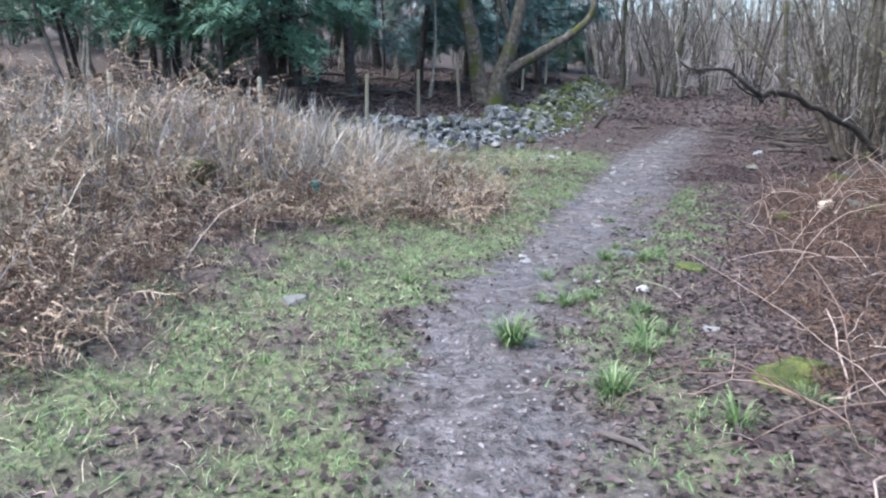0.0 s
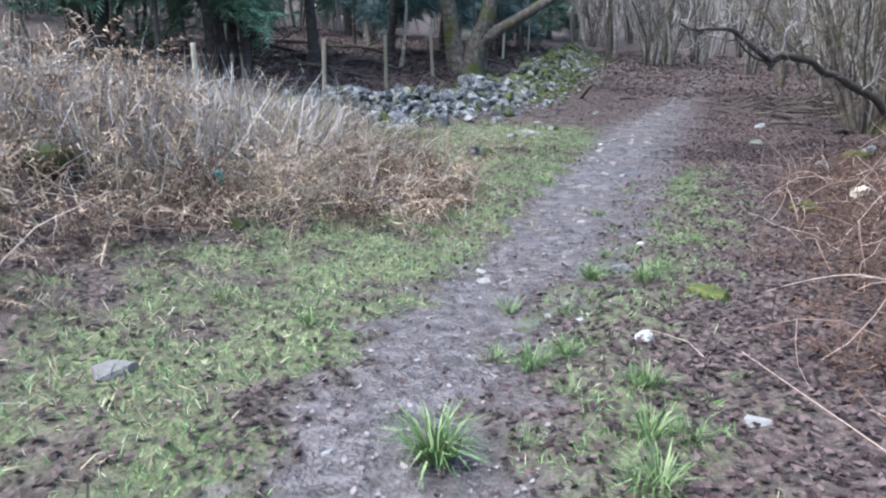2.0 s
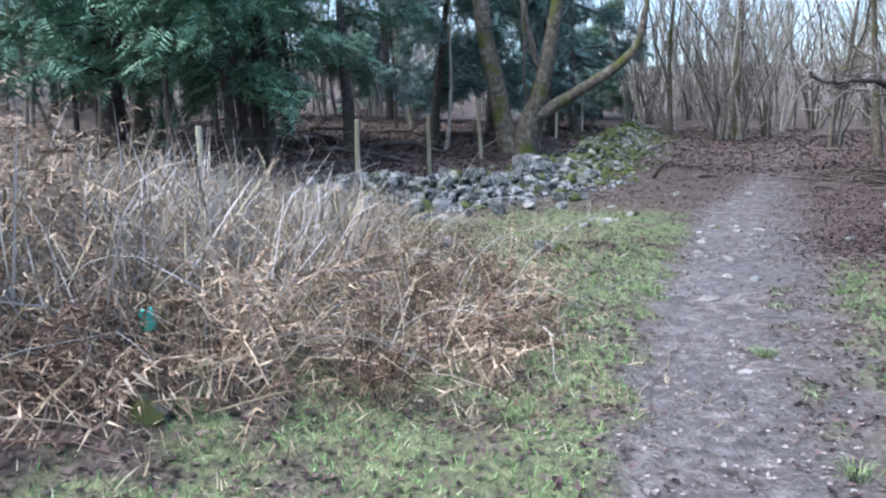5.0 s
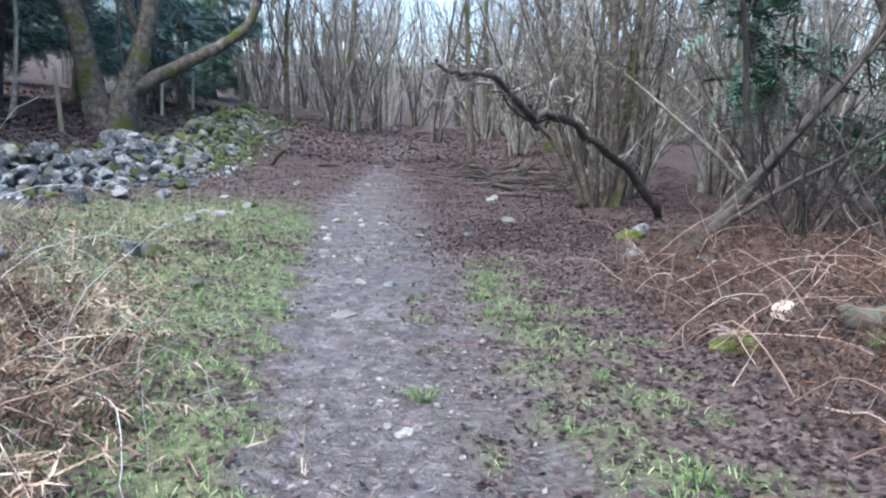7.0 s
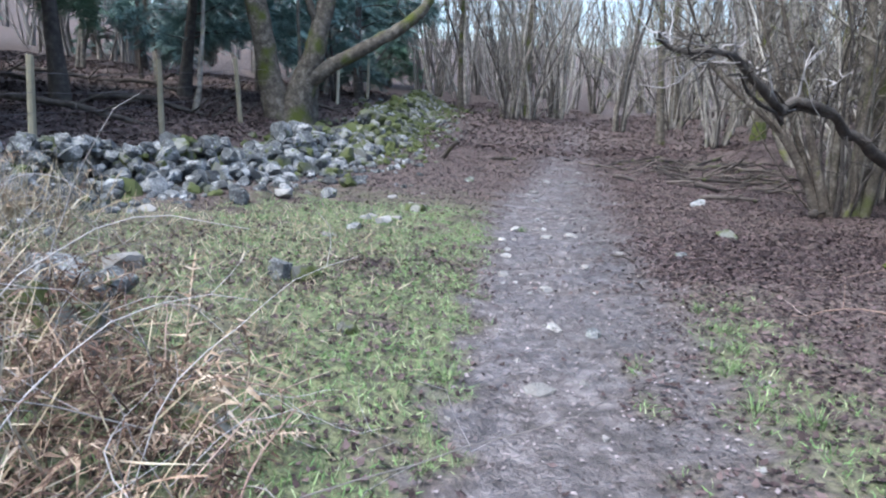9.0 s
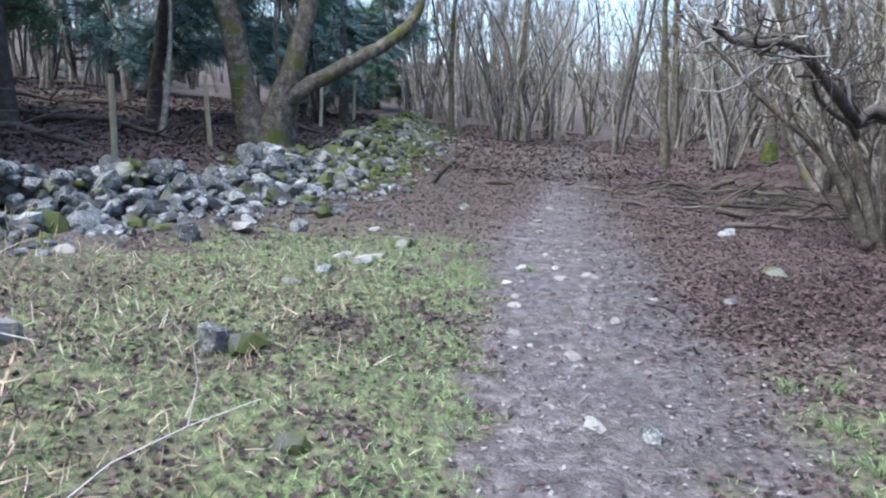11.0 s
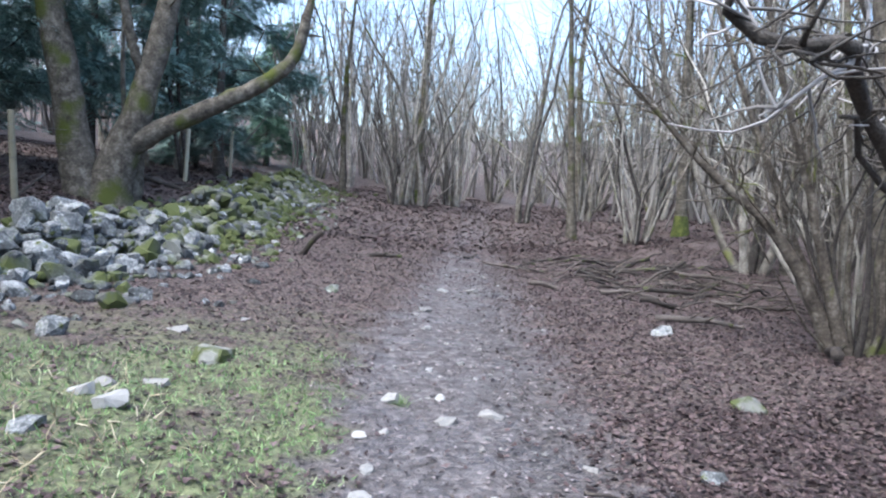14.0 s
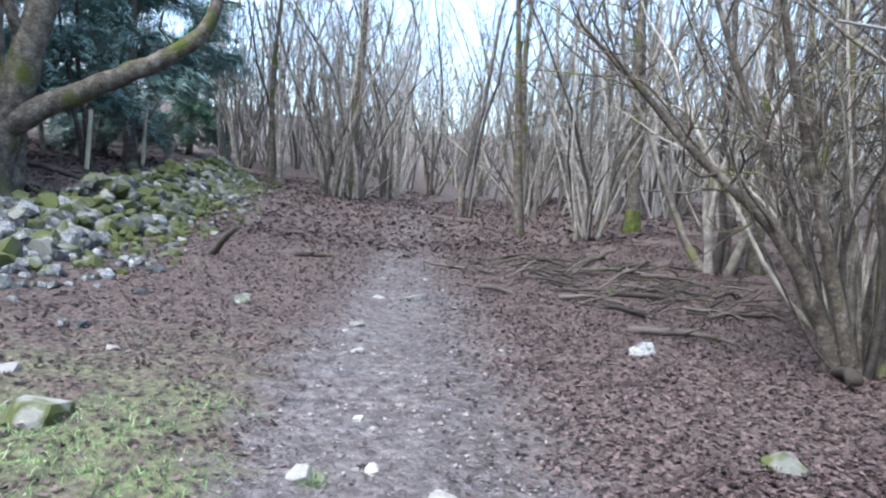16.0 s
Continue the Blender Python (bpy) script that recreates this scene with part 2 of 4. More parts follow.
M_TUFT = mat("rush_blades", [(0.04, 0.08, 0.025), (0.09, 0.15, 0.05), (0.2, 0.26, 0.12)], 0.5, 2, 30, 0.0, "island", 0.3)
M_LEAF = mat("fallen_leaves", [(0.015, 0.00912, 0.00918), (0.0323, 0.0201, 0.0203), (0.051, 0.0334, 0.0335), (0.112, 0.08, 0.08)], 0.8, 1.0, 30, 0.0, "island", 0.3, spec=0.3, swing=True)
M_MOSS = mat("moss", [(0.022, 0.03, 0.009), (0.06, 0.075, 0.018), (0.14, 0.15, 0.035)], 0.95, 8, 70, 0.8)
M_BRAMBLE = mat("bramble_stems", [(0.117, 0.0739, 0.0588), (0.252, 0.174, 0.143), (0.432, 0.348, 0.302)], 0.7, 3, 40, 0.0, "island", 0.3)
M_GREYSTEM = mat("grey_stems", [(0.113, 0.104, 0.101), (0.219, 0.207, 0.207), (0.373, 0.359, 0.365)], 0.8, 3, 40, 0.0, "island", 0.3)
M_POST = mat("weathered_wood", [(0.165, 0.15, 0.105), (0.285, 0.262, 0.195), (0.39, 0.367, 0.285)], 0.85, 6, 60, 0.4, "object")
M_WIRE = mat("galvanised_wire", [(0.06, 0.055, 0.06), (0.12, 0.11, 0.12)], 0.6, 6, 60, 0.0, metal=0.5)
M_DEADWOOD = mossy(mat("dead_wood", [(0.016, 0.013, 0.012), (0.045, 0.037, 0.033), (0.12, 0.102, 0.093)], 0.9, 6, 40, 0.7, "object"), 0.1, 3)
M_LITTER = mat("cream_card", [(0.62, 0.5, 0.4), (0.78, 0.66, 0.54)], 0.6, 6, 50, 0.1)
M_TEAL = mat("teal_plastic", [(0.016, 0.288, 0.24), (0.04, 0.4, 0.336)], 0.35, 6, 50, 0.1)
M_FARWOOD = mat("distant_stems", [(0.08, 0.074, 0.068), (0.175, 0.163, 0.153), (0.3, 0.285, 0.272)], 0.9, 3, 40, 0.0, "island", 0.3)


# ---- mesh tools ----
class Geo:
    """Gathers vertices and faces of several shapes into one mesh."""

    def __init__(self):
        self.v, self.f, self.n = [], [], 0

    def add(self, verts, faces):
        verts, faces = np.asarray(verts, float).reshape(-1, 3), np.asarray(faces, int)
        self.v.append(verts)
        self.f.append(faces + self.n)
        self.n += len(verts)

    def tube(self, pts, rad, sides=6, cap=True):
        p = np.asarray(pts, float)
        r = np.broadcast_to(np.asarray(rad, float), (len(p),))
        t = np.gradient(p, axis=0)
        t /= np.linalg.norm(t, axis=1)[:, None] + 1e-9
        ref = np.array([0.31, 0.87, 0.37]) if abs(t[0][2]) > 0.6 else np.array([0.1, 0.2, 1.0])
        u = np.cross(t, ref)
        u /= np.linalg.norm(u, axis=1)[:, None] + 1e-9
        w = np.cross(t, u)
        a = np.linspace(0, 2 * math.pi, sides, endpoint=False)
        ring = p[:, None] + r[:, None, None] * (np.cos(a)[None, :, None] * u[:, None] + np.sin(a)[None, :, None] * w[:, None])
        k = np.arange(len(p) - 1)[:, None] * sides
        j = np.arange(sides)[None]
        j2 = (j + 1) % sides
        q = np.stack([k + j, k + j2, k + sides + j2, k + sides + j], -1).reshape(-1, 4)
        self.add(ring.reshape(-1, 3), q)
        if cap:
            top = self.n - sides
            self.f.append(np.array([[top, top + i, top + i + 1] for i in range(1, sides - 1)]))

    def mesh(self, name, material, smooth=True):
        me = bpy.data.meshes.new(name)
        v = np.concatenate(self.v)
        idx = np.concatenate([f.ravel() for f in self.f])
        tot = np.concatenate([np.full(len(f), f.shape[1]) for f in self.f])
        me.vertices.add(len(v))
        me.vertices.foreach_set("co", v.astype(np.float32).ravel())
        me.loops.add(len(idx))
        me.loops.foreach_set("vertex_index", idx.astype(np.int32))
        me.polygons.add(len(tot))
        me.polygons.foreach_set("loop_start", np.concatenate([[0], np.cumsum(tot)[:-1]]).astype(np.int32))
        me.update(calc_edges=True)
        me.validate()
        me.polygons.foreach_set("use_smooth", np.full(len(me.polygons), smooth))
        me.materials.append(material)
        return me


def put_child(name, me, parent, label=""):
    ob = new(name, me)
    ob.parent = parent
    return tagged(ob, label)


def empty_thing(name, at, label, category, group=""):
    e = new(name)
    e.location = at
    e.empty_display_size = 0.2
    return tagged(e, label, category, group)


def gz(x, y):
    return float(ground_z(x, y))


def curve_pts(start, steer, length, n, r, wander=0.1, lift=0.0):
    """A wandering stem: points from start in the direction steer."""
    p, d = np.array(start, float), np.array(steer, float)
    d /= np.linalg.norm(d)
    out = [p.copy()]
    for _ in range(n):
        d = d + r.normal(0, wander, 3) + np.array([0, 0, lift])
        d /= np.linalg.norm(d)
        p = p + d * length / n
        out.append(p.copy())
    return np.array(out)


def scatter(geo, template_list, where, yaw, tilt_x, tilt_y, scale, r):
    """Lays many turned and sized copies of small templates into one Geo. A template is (verts, faces)."""
    pick = r.integers(0, len(template_list), len(where))
    for k, (tv, tf) in enumerate(template_list):
        s = np.nonzero(pick == k)[0]
        if not len(s):
            continue
        v = np.repeat(tv[None], len(s), 0) * scale[s][:, None, None]
        cx, sx = np.cos(tilt_x[s])[:, None], np.sin(tilt_x[s])[:, None]
        y, z = v[..., 1] * cx - v[..., 2] * sx, v[..., 1] * sx + v[..., 2] * cx
        cy, sy = np.cos(tilt_y[s])[:, None], np.sin(tilt_y[s])[:, None]
        x, z = v[..., 0] * cy + z * sy, -v[..., 0] * sy + z * cy
        c, sn = np.cos(yaw[s])[:, None], np.sin(yaw[s])[:, None]
        w = np.stack([x * c - y * sn, x * sn + y * c, z], -1) + where[s][:, None]
        nv = len(tv)
        f = (tf[None] + (np.arange(len(s)) * nv)[:, None, None]).reshape(-1, tf.shape[1])
        geo.add(w.reshape(-1, 3), f)


# ---- ground ----
def graded(lo, hi, step, far, grow=1.18):
    mid = list(np.arange(lo, hi + 1e-6, step))
    s, up, dn = step, [], []
    a, b = lo, hi
    while b < far or a > -far:
        s *= grow
        a, b = a - s, b + s
        dn.append(a)
        up.append(b)
    return np.array(dn[::-1] + mid + up)


def build_ground():
    xs, ys = graded(-5, 11, 0.09, 400), graded(0.5, 27, 0.09, 400)
    X, Y = np.meshgrid(xs, ys)
    x, y = X.ravel(), Y.ravel()
    z = ground_z(x, y)
    nx, ny = len(xs), len(ys)
    i = (np.arange(ny - 1)[:, None] * nx + np.arange(nx - 1)[None]).ravel()
    g = Geo()
    g.add(np.stack([x, y, z], -1), np.stack([i, i + 1, i + nx + 1, i + nx], -1))
    me = g.mesh("ground", M_GROUND)
    pa, gr, st = masks(x, y)
    d = x - path_x(y)
    wet = sstep(-0.15, 0.45, d + 0.3 * waves(x, y, 1.1, 17) + 0.12 * waves(x, y, 0.35, 18)) * (0.55 + 0.45 * sstep(-0.4, 0.4, waves(x, y, 0.6, 19)))
    for nm, val in (("mud", pa), ("sward", gr), ("damp", wet)):
        a = me.attributes.new(nm, "FLOAT", "POINT")
        a.data.foreach_set("value", val.astype(np.float32))
    tagged(new("ground", me), "muddy woodland ground with leaf litter, thin grass and a trodden path", "ground", kind="structure")


build_ground()


# ---- drystone wall ----
def stone_mesh(name, r, material, flat=0.7, n=20):
    bm = bmesh.new()
    p = r.normal(0, 1, (n, 3))
    p /= np.abs(p).max(1)[:, None] ** 0.6 * np.linalg.norm(p, axis=1)[:, None] ** 0.4
    for v in p:
        bm.verts.new((v[0] * 0.5, v[1] * 0.4, v[2] * 0.5 * flat))
    res = bmesh.ops.convex_hull(bm, input=bm.verts)
    bmesh.ops.delete(bm, geom=[v for v in bm.verts if not v.link_faces], context="VERTS")
    bmesh.ops.recalc_face_normals(bm, faces=bm.faces)
    me = bpy.data.meshes.new(name)
    bm.to_mesh(me)
    bm.free()
    me.materials.append(material)
    return me


def stone_arrays(me):
    v = np.array([tuple(q.co) for q in me.vertices])
    f = np.array([tuple(q.vertices) for q in me.polygons if len(q.vertices) == 3])
    return v, f


# ---- trees ----
def stem_with_twigs(r, steer, length, radius, segs=9, sides=6, twigs=7, lift=0.03, wander=0.09, start=(0, 0, -0.1), twig_len=1.2):
    g = Geo()
    p = curve_pts(start, steer, length, segs, r, wander, lift)
    t = np.linspace(0, 1, len(p))
    g.tube(p, radius * (1 - 0.82 * t ** 0.9) * (1 + 0.35 * np.exp(-t * 14)), sides)
    for _ in range(twigs):
        k = r.uniform(0.28, 0.97)
        i = min(int(k * segs), segs - 1)
        o = p[i] + (p[i + 1] - p[i]) * (k * segs - i)
        d = p[i + 1] - p[i]
        d = d / np.linalg.norm(d) + r.normal(0, 0.6, 3)
        L = twig_len * r.uniform(0.4, 1.2) * (1.2 - 0.5 * k)
        q = curve_pts(o, d, L, 4, r, 0.22, 0.05)
        g.tube(q, radius * 0.28 * (1.1 - k * 0.6) * np.linspace(1, 0.25, 5), 3, False)
        for _ in range(2):
            j = r.integers(1, 4)
            q2 = curve_pts(q[j], q[j] - q[j - 1] + r.normal(0, 0.15, 3), L * r.uniform(0.3, 0.6), 3, r, 0.25, 0.02)
            g.tube(q2, radius * 0.12 * np.linspace(1, 0.4, 4), 3, False)
    return g


def coppice(seed, stems, height, spread, radius, material=None, twigs=7):
    """A hazel stool: many stems that fan out from one base."""
    r = np.random.default_rng(seed)
    e = empty_thing("hazel_coppice", (0, 0, 0), "many-stemmed bare grey-brown hazel rising from leaf litter", "tree", "coppiced hazels of the wood")
    for i in range(stems):
        a = r.uniform(0, 6.283)
        lean = abs(r.normal(0.0, spread * 1.5)) + 0.05
        rb = radius * r.uniform(0.3, 1.0) ** 1.3 * 1.25
        s0 = (math.cos(a) * 0.28 * r.uniform(0.2, 1.2), math.sin(a) * 0.28 * r.uniform(0.2, 1.2), -0.12)
        g = stem_with_twigs(r, (math.cos(a) * lean, math.sin(a) * lean, 1), height * r.uniform(0.45, 1.1), rb, 12, 5, twigs, 0.05, 0.13, s0, 1.5)
        put_child("stem", g.mesh("stem", material or (M_HAZEL if i % 6 else M_DARKBARK)), e)
    return e


def spray_template(r, n, length, droop, width=0.035):
    """A flat evergreen spray: needles or small leaves along a shoot."""
    v, f = [], []
    for i in range(n):
        t = i / n
        for s in (-1, 1):
            o = np.array([t * length, 0, -droop * t * t])
            w = (0.45 + 0.55 * math.sin(math.pi * min(t * 1.2 + 0.1, 1))) * length * 0.42
            d = np.array([0.55 * w, s * w, -0.25 * w + r.normal(0, 0.03)])
            k = len(v)
            v += [o + d * 0.05 + (width, 0, 0.01), o + d, o - (width, 0, 0)]
            f.append((k, k + 1, k + 2))
    return np.array(v), np.array(f)


def evergreen(name, at, height, trunk_r, crown_lo, crown_r, material, seed, label, sprays=900, trunks=1, lean=0.06, bark=None, category="conifer"):
    r = np.random.default_rng(seed)
    x, y = at
    e = empty_thing(name, (x, y, gz(x, y)), label, category)
    tops = []
    for i in range(trunks):
        off = (r.normal(0, 0.35) * (trunks > 1), r.normal(0, 0.35) * (trunks > 1), -0.2)
        g = Geo()
        p = curve_pts(off, (r.normal(0, lean), r.normal(0, lean), 1), height * (1 if i == 0 else 0.7), 9, r, 0.03, 0.02)
        g.tube(p, trunk_r * np.linspace(1, 0.2, 10) * (0.72 + 0.3 * np.exp(-np.linspace(0, 9, 10) * 1.4)), 9)
        put_child("trunk", g.mesh("trunk", bark or M_DARKBARK), e)
        tops.append(p)
    cr = Geo()
    tips = []
    for _ in range(34):
        p = tops[r.integers(0, len(tops))]
        k = r.uniform(crown_lo / height, 0.98)
        i = min(int(k * 9), 8)
        o = p[i] + (p[i + 1] - p[i]) * (k * 9 - i)
        a = r.uniform(0, 6.283)
        L = crown_r * (1.15 - 0.65 * (k - crown_lo / height)) * r.uniform(0.55, 1.1)
        q = curve_pts(o, (math.cos(a), math.sin(a), r.uniform(-0.15, 0.3)), L, 6, r, 0.12, -0.05)
        lim = Geo()
        lim.tube(q, trunk_r * 0.16 * np.linspace(1, 0.2, 7), 4, False)
        put_child("limb", lim.mesh("limb", bark or M_DARKBARK), e)
        tips.append(q)
    tl = [spray_template(r, 6, 0.5, 0.14, 0.03) for _ in range(4)]
    n = int(sprays * 2.3)
    qs = np.array(tips)
    a, b = r.integers(0, len(qs), n), r.uniform(1.2, 5.99, n)
    i = b.astype(int)
    w = qs[a, i] + (qs[a, i + 1] - qs[a, i]) * (b - i)[:, None] + r.normal(0, 0.22, (n, 3))
    d = qs[a, np.minimum(i + 1, 6)] - qs[a, i - 1]
    scatter(cr, tl, w, np.arctan2(d[:, 1], d[:, 0]) + r.normal(0, 0.8, n), r.normal(0, 0.4, n), r.normal(0.25, 0.35, n), r.uniform(0.6, 1.3, n), r)
    put_child("crown", cr.mesh("crown", material, False), e)
    return e


def veteran_tree():
    """The big forked tree behind the wall: two trunks and a long rising limb."""
    x, y = 1.5, 29.2
    r = np.random.default_rng(21)
    e = empty_thing("forked_tree", (x, y, gz(x, y)), "big old forked tree with mossy grey-brown bark behind the wall", "tree")

    def limb(name, pts, rad, sides=12, n=26):
        p = np.array(pts, float)
        t = np.linspace(0, len(p) - 1, n)
        q = np.stack([np.interp(t, range(len(p)), p[:, k]) for k in range(3)], -1)
        for _ in range(2):
            q[1:-1] = (q[:-2] + 2 * q[1:-1] + q[2:]) / 4
        q[2:-1] += r.normal(0, 0.012, (n - 3, 3))
        rr = np.interp(t, range(len(p)), rad) * (1 + r.normal(0, 0.035, n))
        g = Geo()
        g.tube(q, rr, sides)
        for _ in range(5):
            j = r.integers(n // 2, n - 1)
            tw = curve_pts(q[j], (r.normal(0, 1), r.normal(0, 1), r.uniform(-0.2, 0.9)), r.uniform(0.6, 1.6), 5, r, 0.25, 0.02)
            g.tube(tw, np.linspace(0.03, 0.006, 6), 4, False)
        put_child(name, g.mesh(name, M_OAK), e)

    limb("trunk", [(-0.15, 0, -0.6), (-0.3, 0, 0.2), (-0.5, 0.1, 1.2), (-0.72, 0.1, 2.6), (-1.05, 0.2, 4.2), (-1.3, 0.3, 7), (-1.2, 0.2, 10)], [0.56, 0.4, 0.33, 0.3, 0.28, 0.22, 0.1])
    limb("trunk", [(0.15, 0, -0.6), (0.15, 0, 0.2), (0.35, 0, 0.9), (0.7, -0.1, 1.8), (0.95, -0.1, 2.9), (1.25, 0, 4.0), (1.6, 0.2, 6.5), (1.7, 0.3, 9)], [0.66, 0.5, 0.4, 0.31, 0.27, 0.24, 0.17, 0.07])
    limb("trunk", [(0.55, 0.3, -0.6), (0.6, 0.3, 0.4), (0.65, 0.35, 1.3), (0.8, 0.4, 2.2)], [0.34, 0.25, 0.22, 0.18])
    limb("limb", [(0.5, -0.1, 1.1), (1.0, -0.2, 1.5), (2.2, -0.3, 2.15), (3.3, -0.3, 2.8), (3.95, -0.3, 3.4), (4.2, -0.3, 4.3), (4.35, -0.2, 5.6)], [0.27, 0.22, 0.19, 0.17, 0.14, 0.11, 0.05])
    limb("limb", [(0.9, -0.1, 2.5), (0.6, -0.2, 3.2), (0.3, -0.3, 4.6), (0.1, -0.3, 6)], [0.12, 0.11, 0.1, 0.05], 8)


veteran_tree()

DARK = "dark-trunked evergreen with drooping green sprays in the wood"
for i, (x, y, h, tr, lo, cr, m, sp, tk) in enumerate([
        (-8.6, 21.5, 11, 0.30, 2.3, 3.6, M_YEW, 1300, 1),
        (-10.2, 26.0, 12, 0.34, 2.6, 3.8, M_YEW, 1300, 1),
        (-5.7, 22.0, 9, 0.22, 2.0, 3.2, M_YEW, 1500, 4),
        (-6.6, 29.0, 11, 0.15, 2.4, 3.2, M_YEW, 1100, 3),
        (-3.9, 27.3, 12, 0.27, 2.4, 3.4, M_YEW, 1500, 1),
        (-1.6, 31.5, 12, 0.24, 1.6, 3.2, M_CEDAR, 2000, 1),
        (0.6, 36.0, 13, 0.26, 1.5, 3.4, M_CEDAR, 2000, 1),
        (4.6, 38.5, 12, 0.25, 1.2, 3.6, M_CEDAR, 2200, 1),
        (3.0, 46.0, 14, 0.28, 1.2, 4.2, M_CEDAR, 2000, 1),
        (8.0, 52.0, 8, 0.2, 0.4, 3.0, M_YEW, 1300, 1),
        (-14.0, 31.0, 13, 0.3, 2.6, 4.2, M_YEW, 1200, 1),
        (-11.5, 40.0, 13, 0.3, 2.2, 4.2, M_YEW, 1200, 1),
        (-4.5, 42.0, 14, 0.3, 1.8, 4.4, M_CEDAR, 1500, 1), (-18, 24, 12, 0.3, 2.0, 4.2, M_YEW, 1300, 1), (-19, 36, 13, 0.3, 1.6, 4.6, M_YEW, 1300, 1),
        (-13, 19, 11, 0.28, 2.2, 3.8, M_YEW, 1300, 1), (-26, 45, 13, 0.3, 1.0, 5.0, M_CEDAR, 1200, 1), (-8, 50, 13, 0.3, 1.0, 5.0, M_CEDAR, 1300, 1)]):
    evergreen("evergreen_tree", (x, y), h, tr, lo, cr, m, 100 + i, "blue-green evergreen with low drooping sprays behind the wall" if m is M_CEDAR else DARK, sp, tk)
evergreen("holly_tree", (12.8, 13.0), 6, 0.1, 2.2, 1.3, M_HOLLY, 140, "glossy dark green holly beside the leaning trunk", 700, 3, 0.2, M_DARKBARK, "holly")

evergreen("yew_tree", (17.0, 13.2), 8, 0.16, 0.9, 2.4, M_YEW, 141, "dark yew thick with low sprays beyond the holly", 1400, 2, 0.1, M_DARKBARK, "yew")

# unseen yews, added to block skylight from the ground right of the path
for i, (x, y, h) in enumerate([(13.8, 7.6, 9), (15.5, 3.5, 10), (12.5, 0.5, 10), (17.5, 9.0, 10)]):
    evergreen("yew_tree", (x, y), h, 0.2, 1.2, 3.4, M_YEW, 150 + i, "unseen spreading yew added to darken the right side", 1500, 2, 0.1, M_DARKBARK, "yew")

# bare thin trees of the wood behind the fence
r = np.random.default_rng(31)
proto = []
for i in range(4):
    e = empty_thing("bare_tree", (0, 0, 0), "thin bare dark-stemmed tree in the fenced wood", "tree", "thin bare trees behind the fence")
    for k in range(1 + i % 2):
        put_child("trunk", stem_with_twigs(r, (r.normal(0, 0.12), r.normal(0, 0.12), 1), 8, 0.08, 10, 6, 9, 0.03, 0.06, (k * 0.3, 0, -0.2), 1.6).mesh("trunk", M_DARKBARK if i < 2 else M_HAZEL), e)
    proto.append(e)
spots = []
while len(spots) < 75:
    x, y = r.uniform(-24, 8), r.uniform(19, 58)
    if x < wall_x(y) - 2.2 and math.hypot(x - 1.75, y - 29.2) > 1.6 and not (abs(x + 1.2) < 2.5 and y < 27):
        spots.append((x, y))
for i, (x, y) in enumerate(spots):
    m = pose(x, y, gz(x, y), 0, 0, r.uniform(0, 360))
    if i < 4:
        proto[i].matrix_basis = m
    else:
        copy_thing(proto[i % 4], m)

# ---- coppiced hazels ----
kinds = [coppice(50 + i, n, h, s, rad, None, 16) for i, (n, h, s, rad) in enumerate([(10, 12, 0.16, 0.075), (14, 10.5, 0.2, 0.06), (6, 13, 0.19, 0.095), (15, 9.5, 0.24, 0.05)])]
places = [(14.4, 34.2, 2), (17.2, 34.7, 3), (15.2, 28.8, 1), (19.0, 32.5, 0), (11.9, 37.5, 3), (10.7, 36.8, 1), (13.9, 39.5, 1), (10.2, 42.1, 2), (20.5, 38.5, 1),
          (24.0, 37.0, 0), (21.0, 31.5, 1), (14.0, 23.4, 0), (17.6, 24.5, 3), (19.5, 27.0, 2), (15.2, 19.6, 1), (14.8, 17.6, 3), (16.8, 20.4, 0), (18.6, 16.0, 1),
          (12.6, 15.4, 3), (22.5, 22.0, 3), (16.0, 13.0, 1), (19.5, 12.4, 0), (14.2, 11.2, 2), (23.0, 16.5, 2), (26.5, 27.0, 1), (25.0, 32.0, 3), (11.2, 12.0, 1), (9.6, 9.0, 3), (12.5, 8.6, 1),
          (9.6, 46.0, 1), (18.0, 44.0, 0), (22.0, 46.0, 1), (26.0, 42.0, 2), (30.0, 36.0, 1), (31.0, 29.0, 0), (29.0, 22.0, 1), (14.5, 48.0, 3), (17.0, 52.0, 1), (24.0, 53.0, 3), (30.0, 47.0, 1)]
used = set()
for x, y, k in places:
    m = pose(x, y, gz(x, y), 0, 0, r.uniform(0, 360))
    if k in used:
        copy_thing(kinds[k], m)
    else:
        used.add(k)
        kinds[k].matrix_basis = m


def single_trunk(x, y, rad, h, steer, material, label):
    e = empty_thing("slender_tree", (x, y, gz(x, y)), label, "tree")
    rr = np.random.default_rng(int(abs(x * 37 + y)))
    put_child("trunk", stem_with_twigs(rr, steer, h, rad, 12, 9, 12, 0.03, 0.035, (0, 0, -0.15), 1.4).mesh("trunk", material), e)
    return e


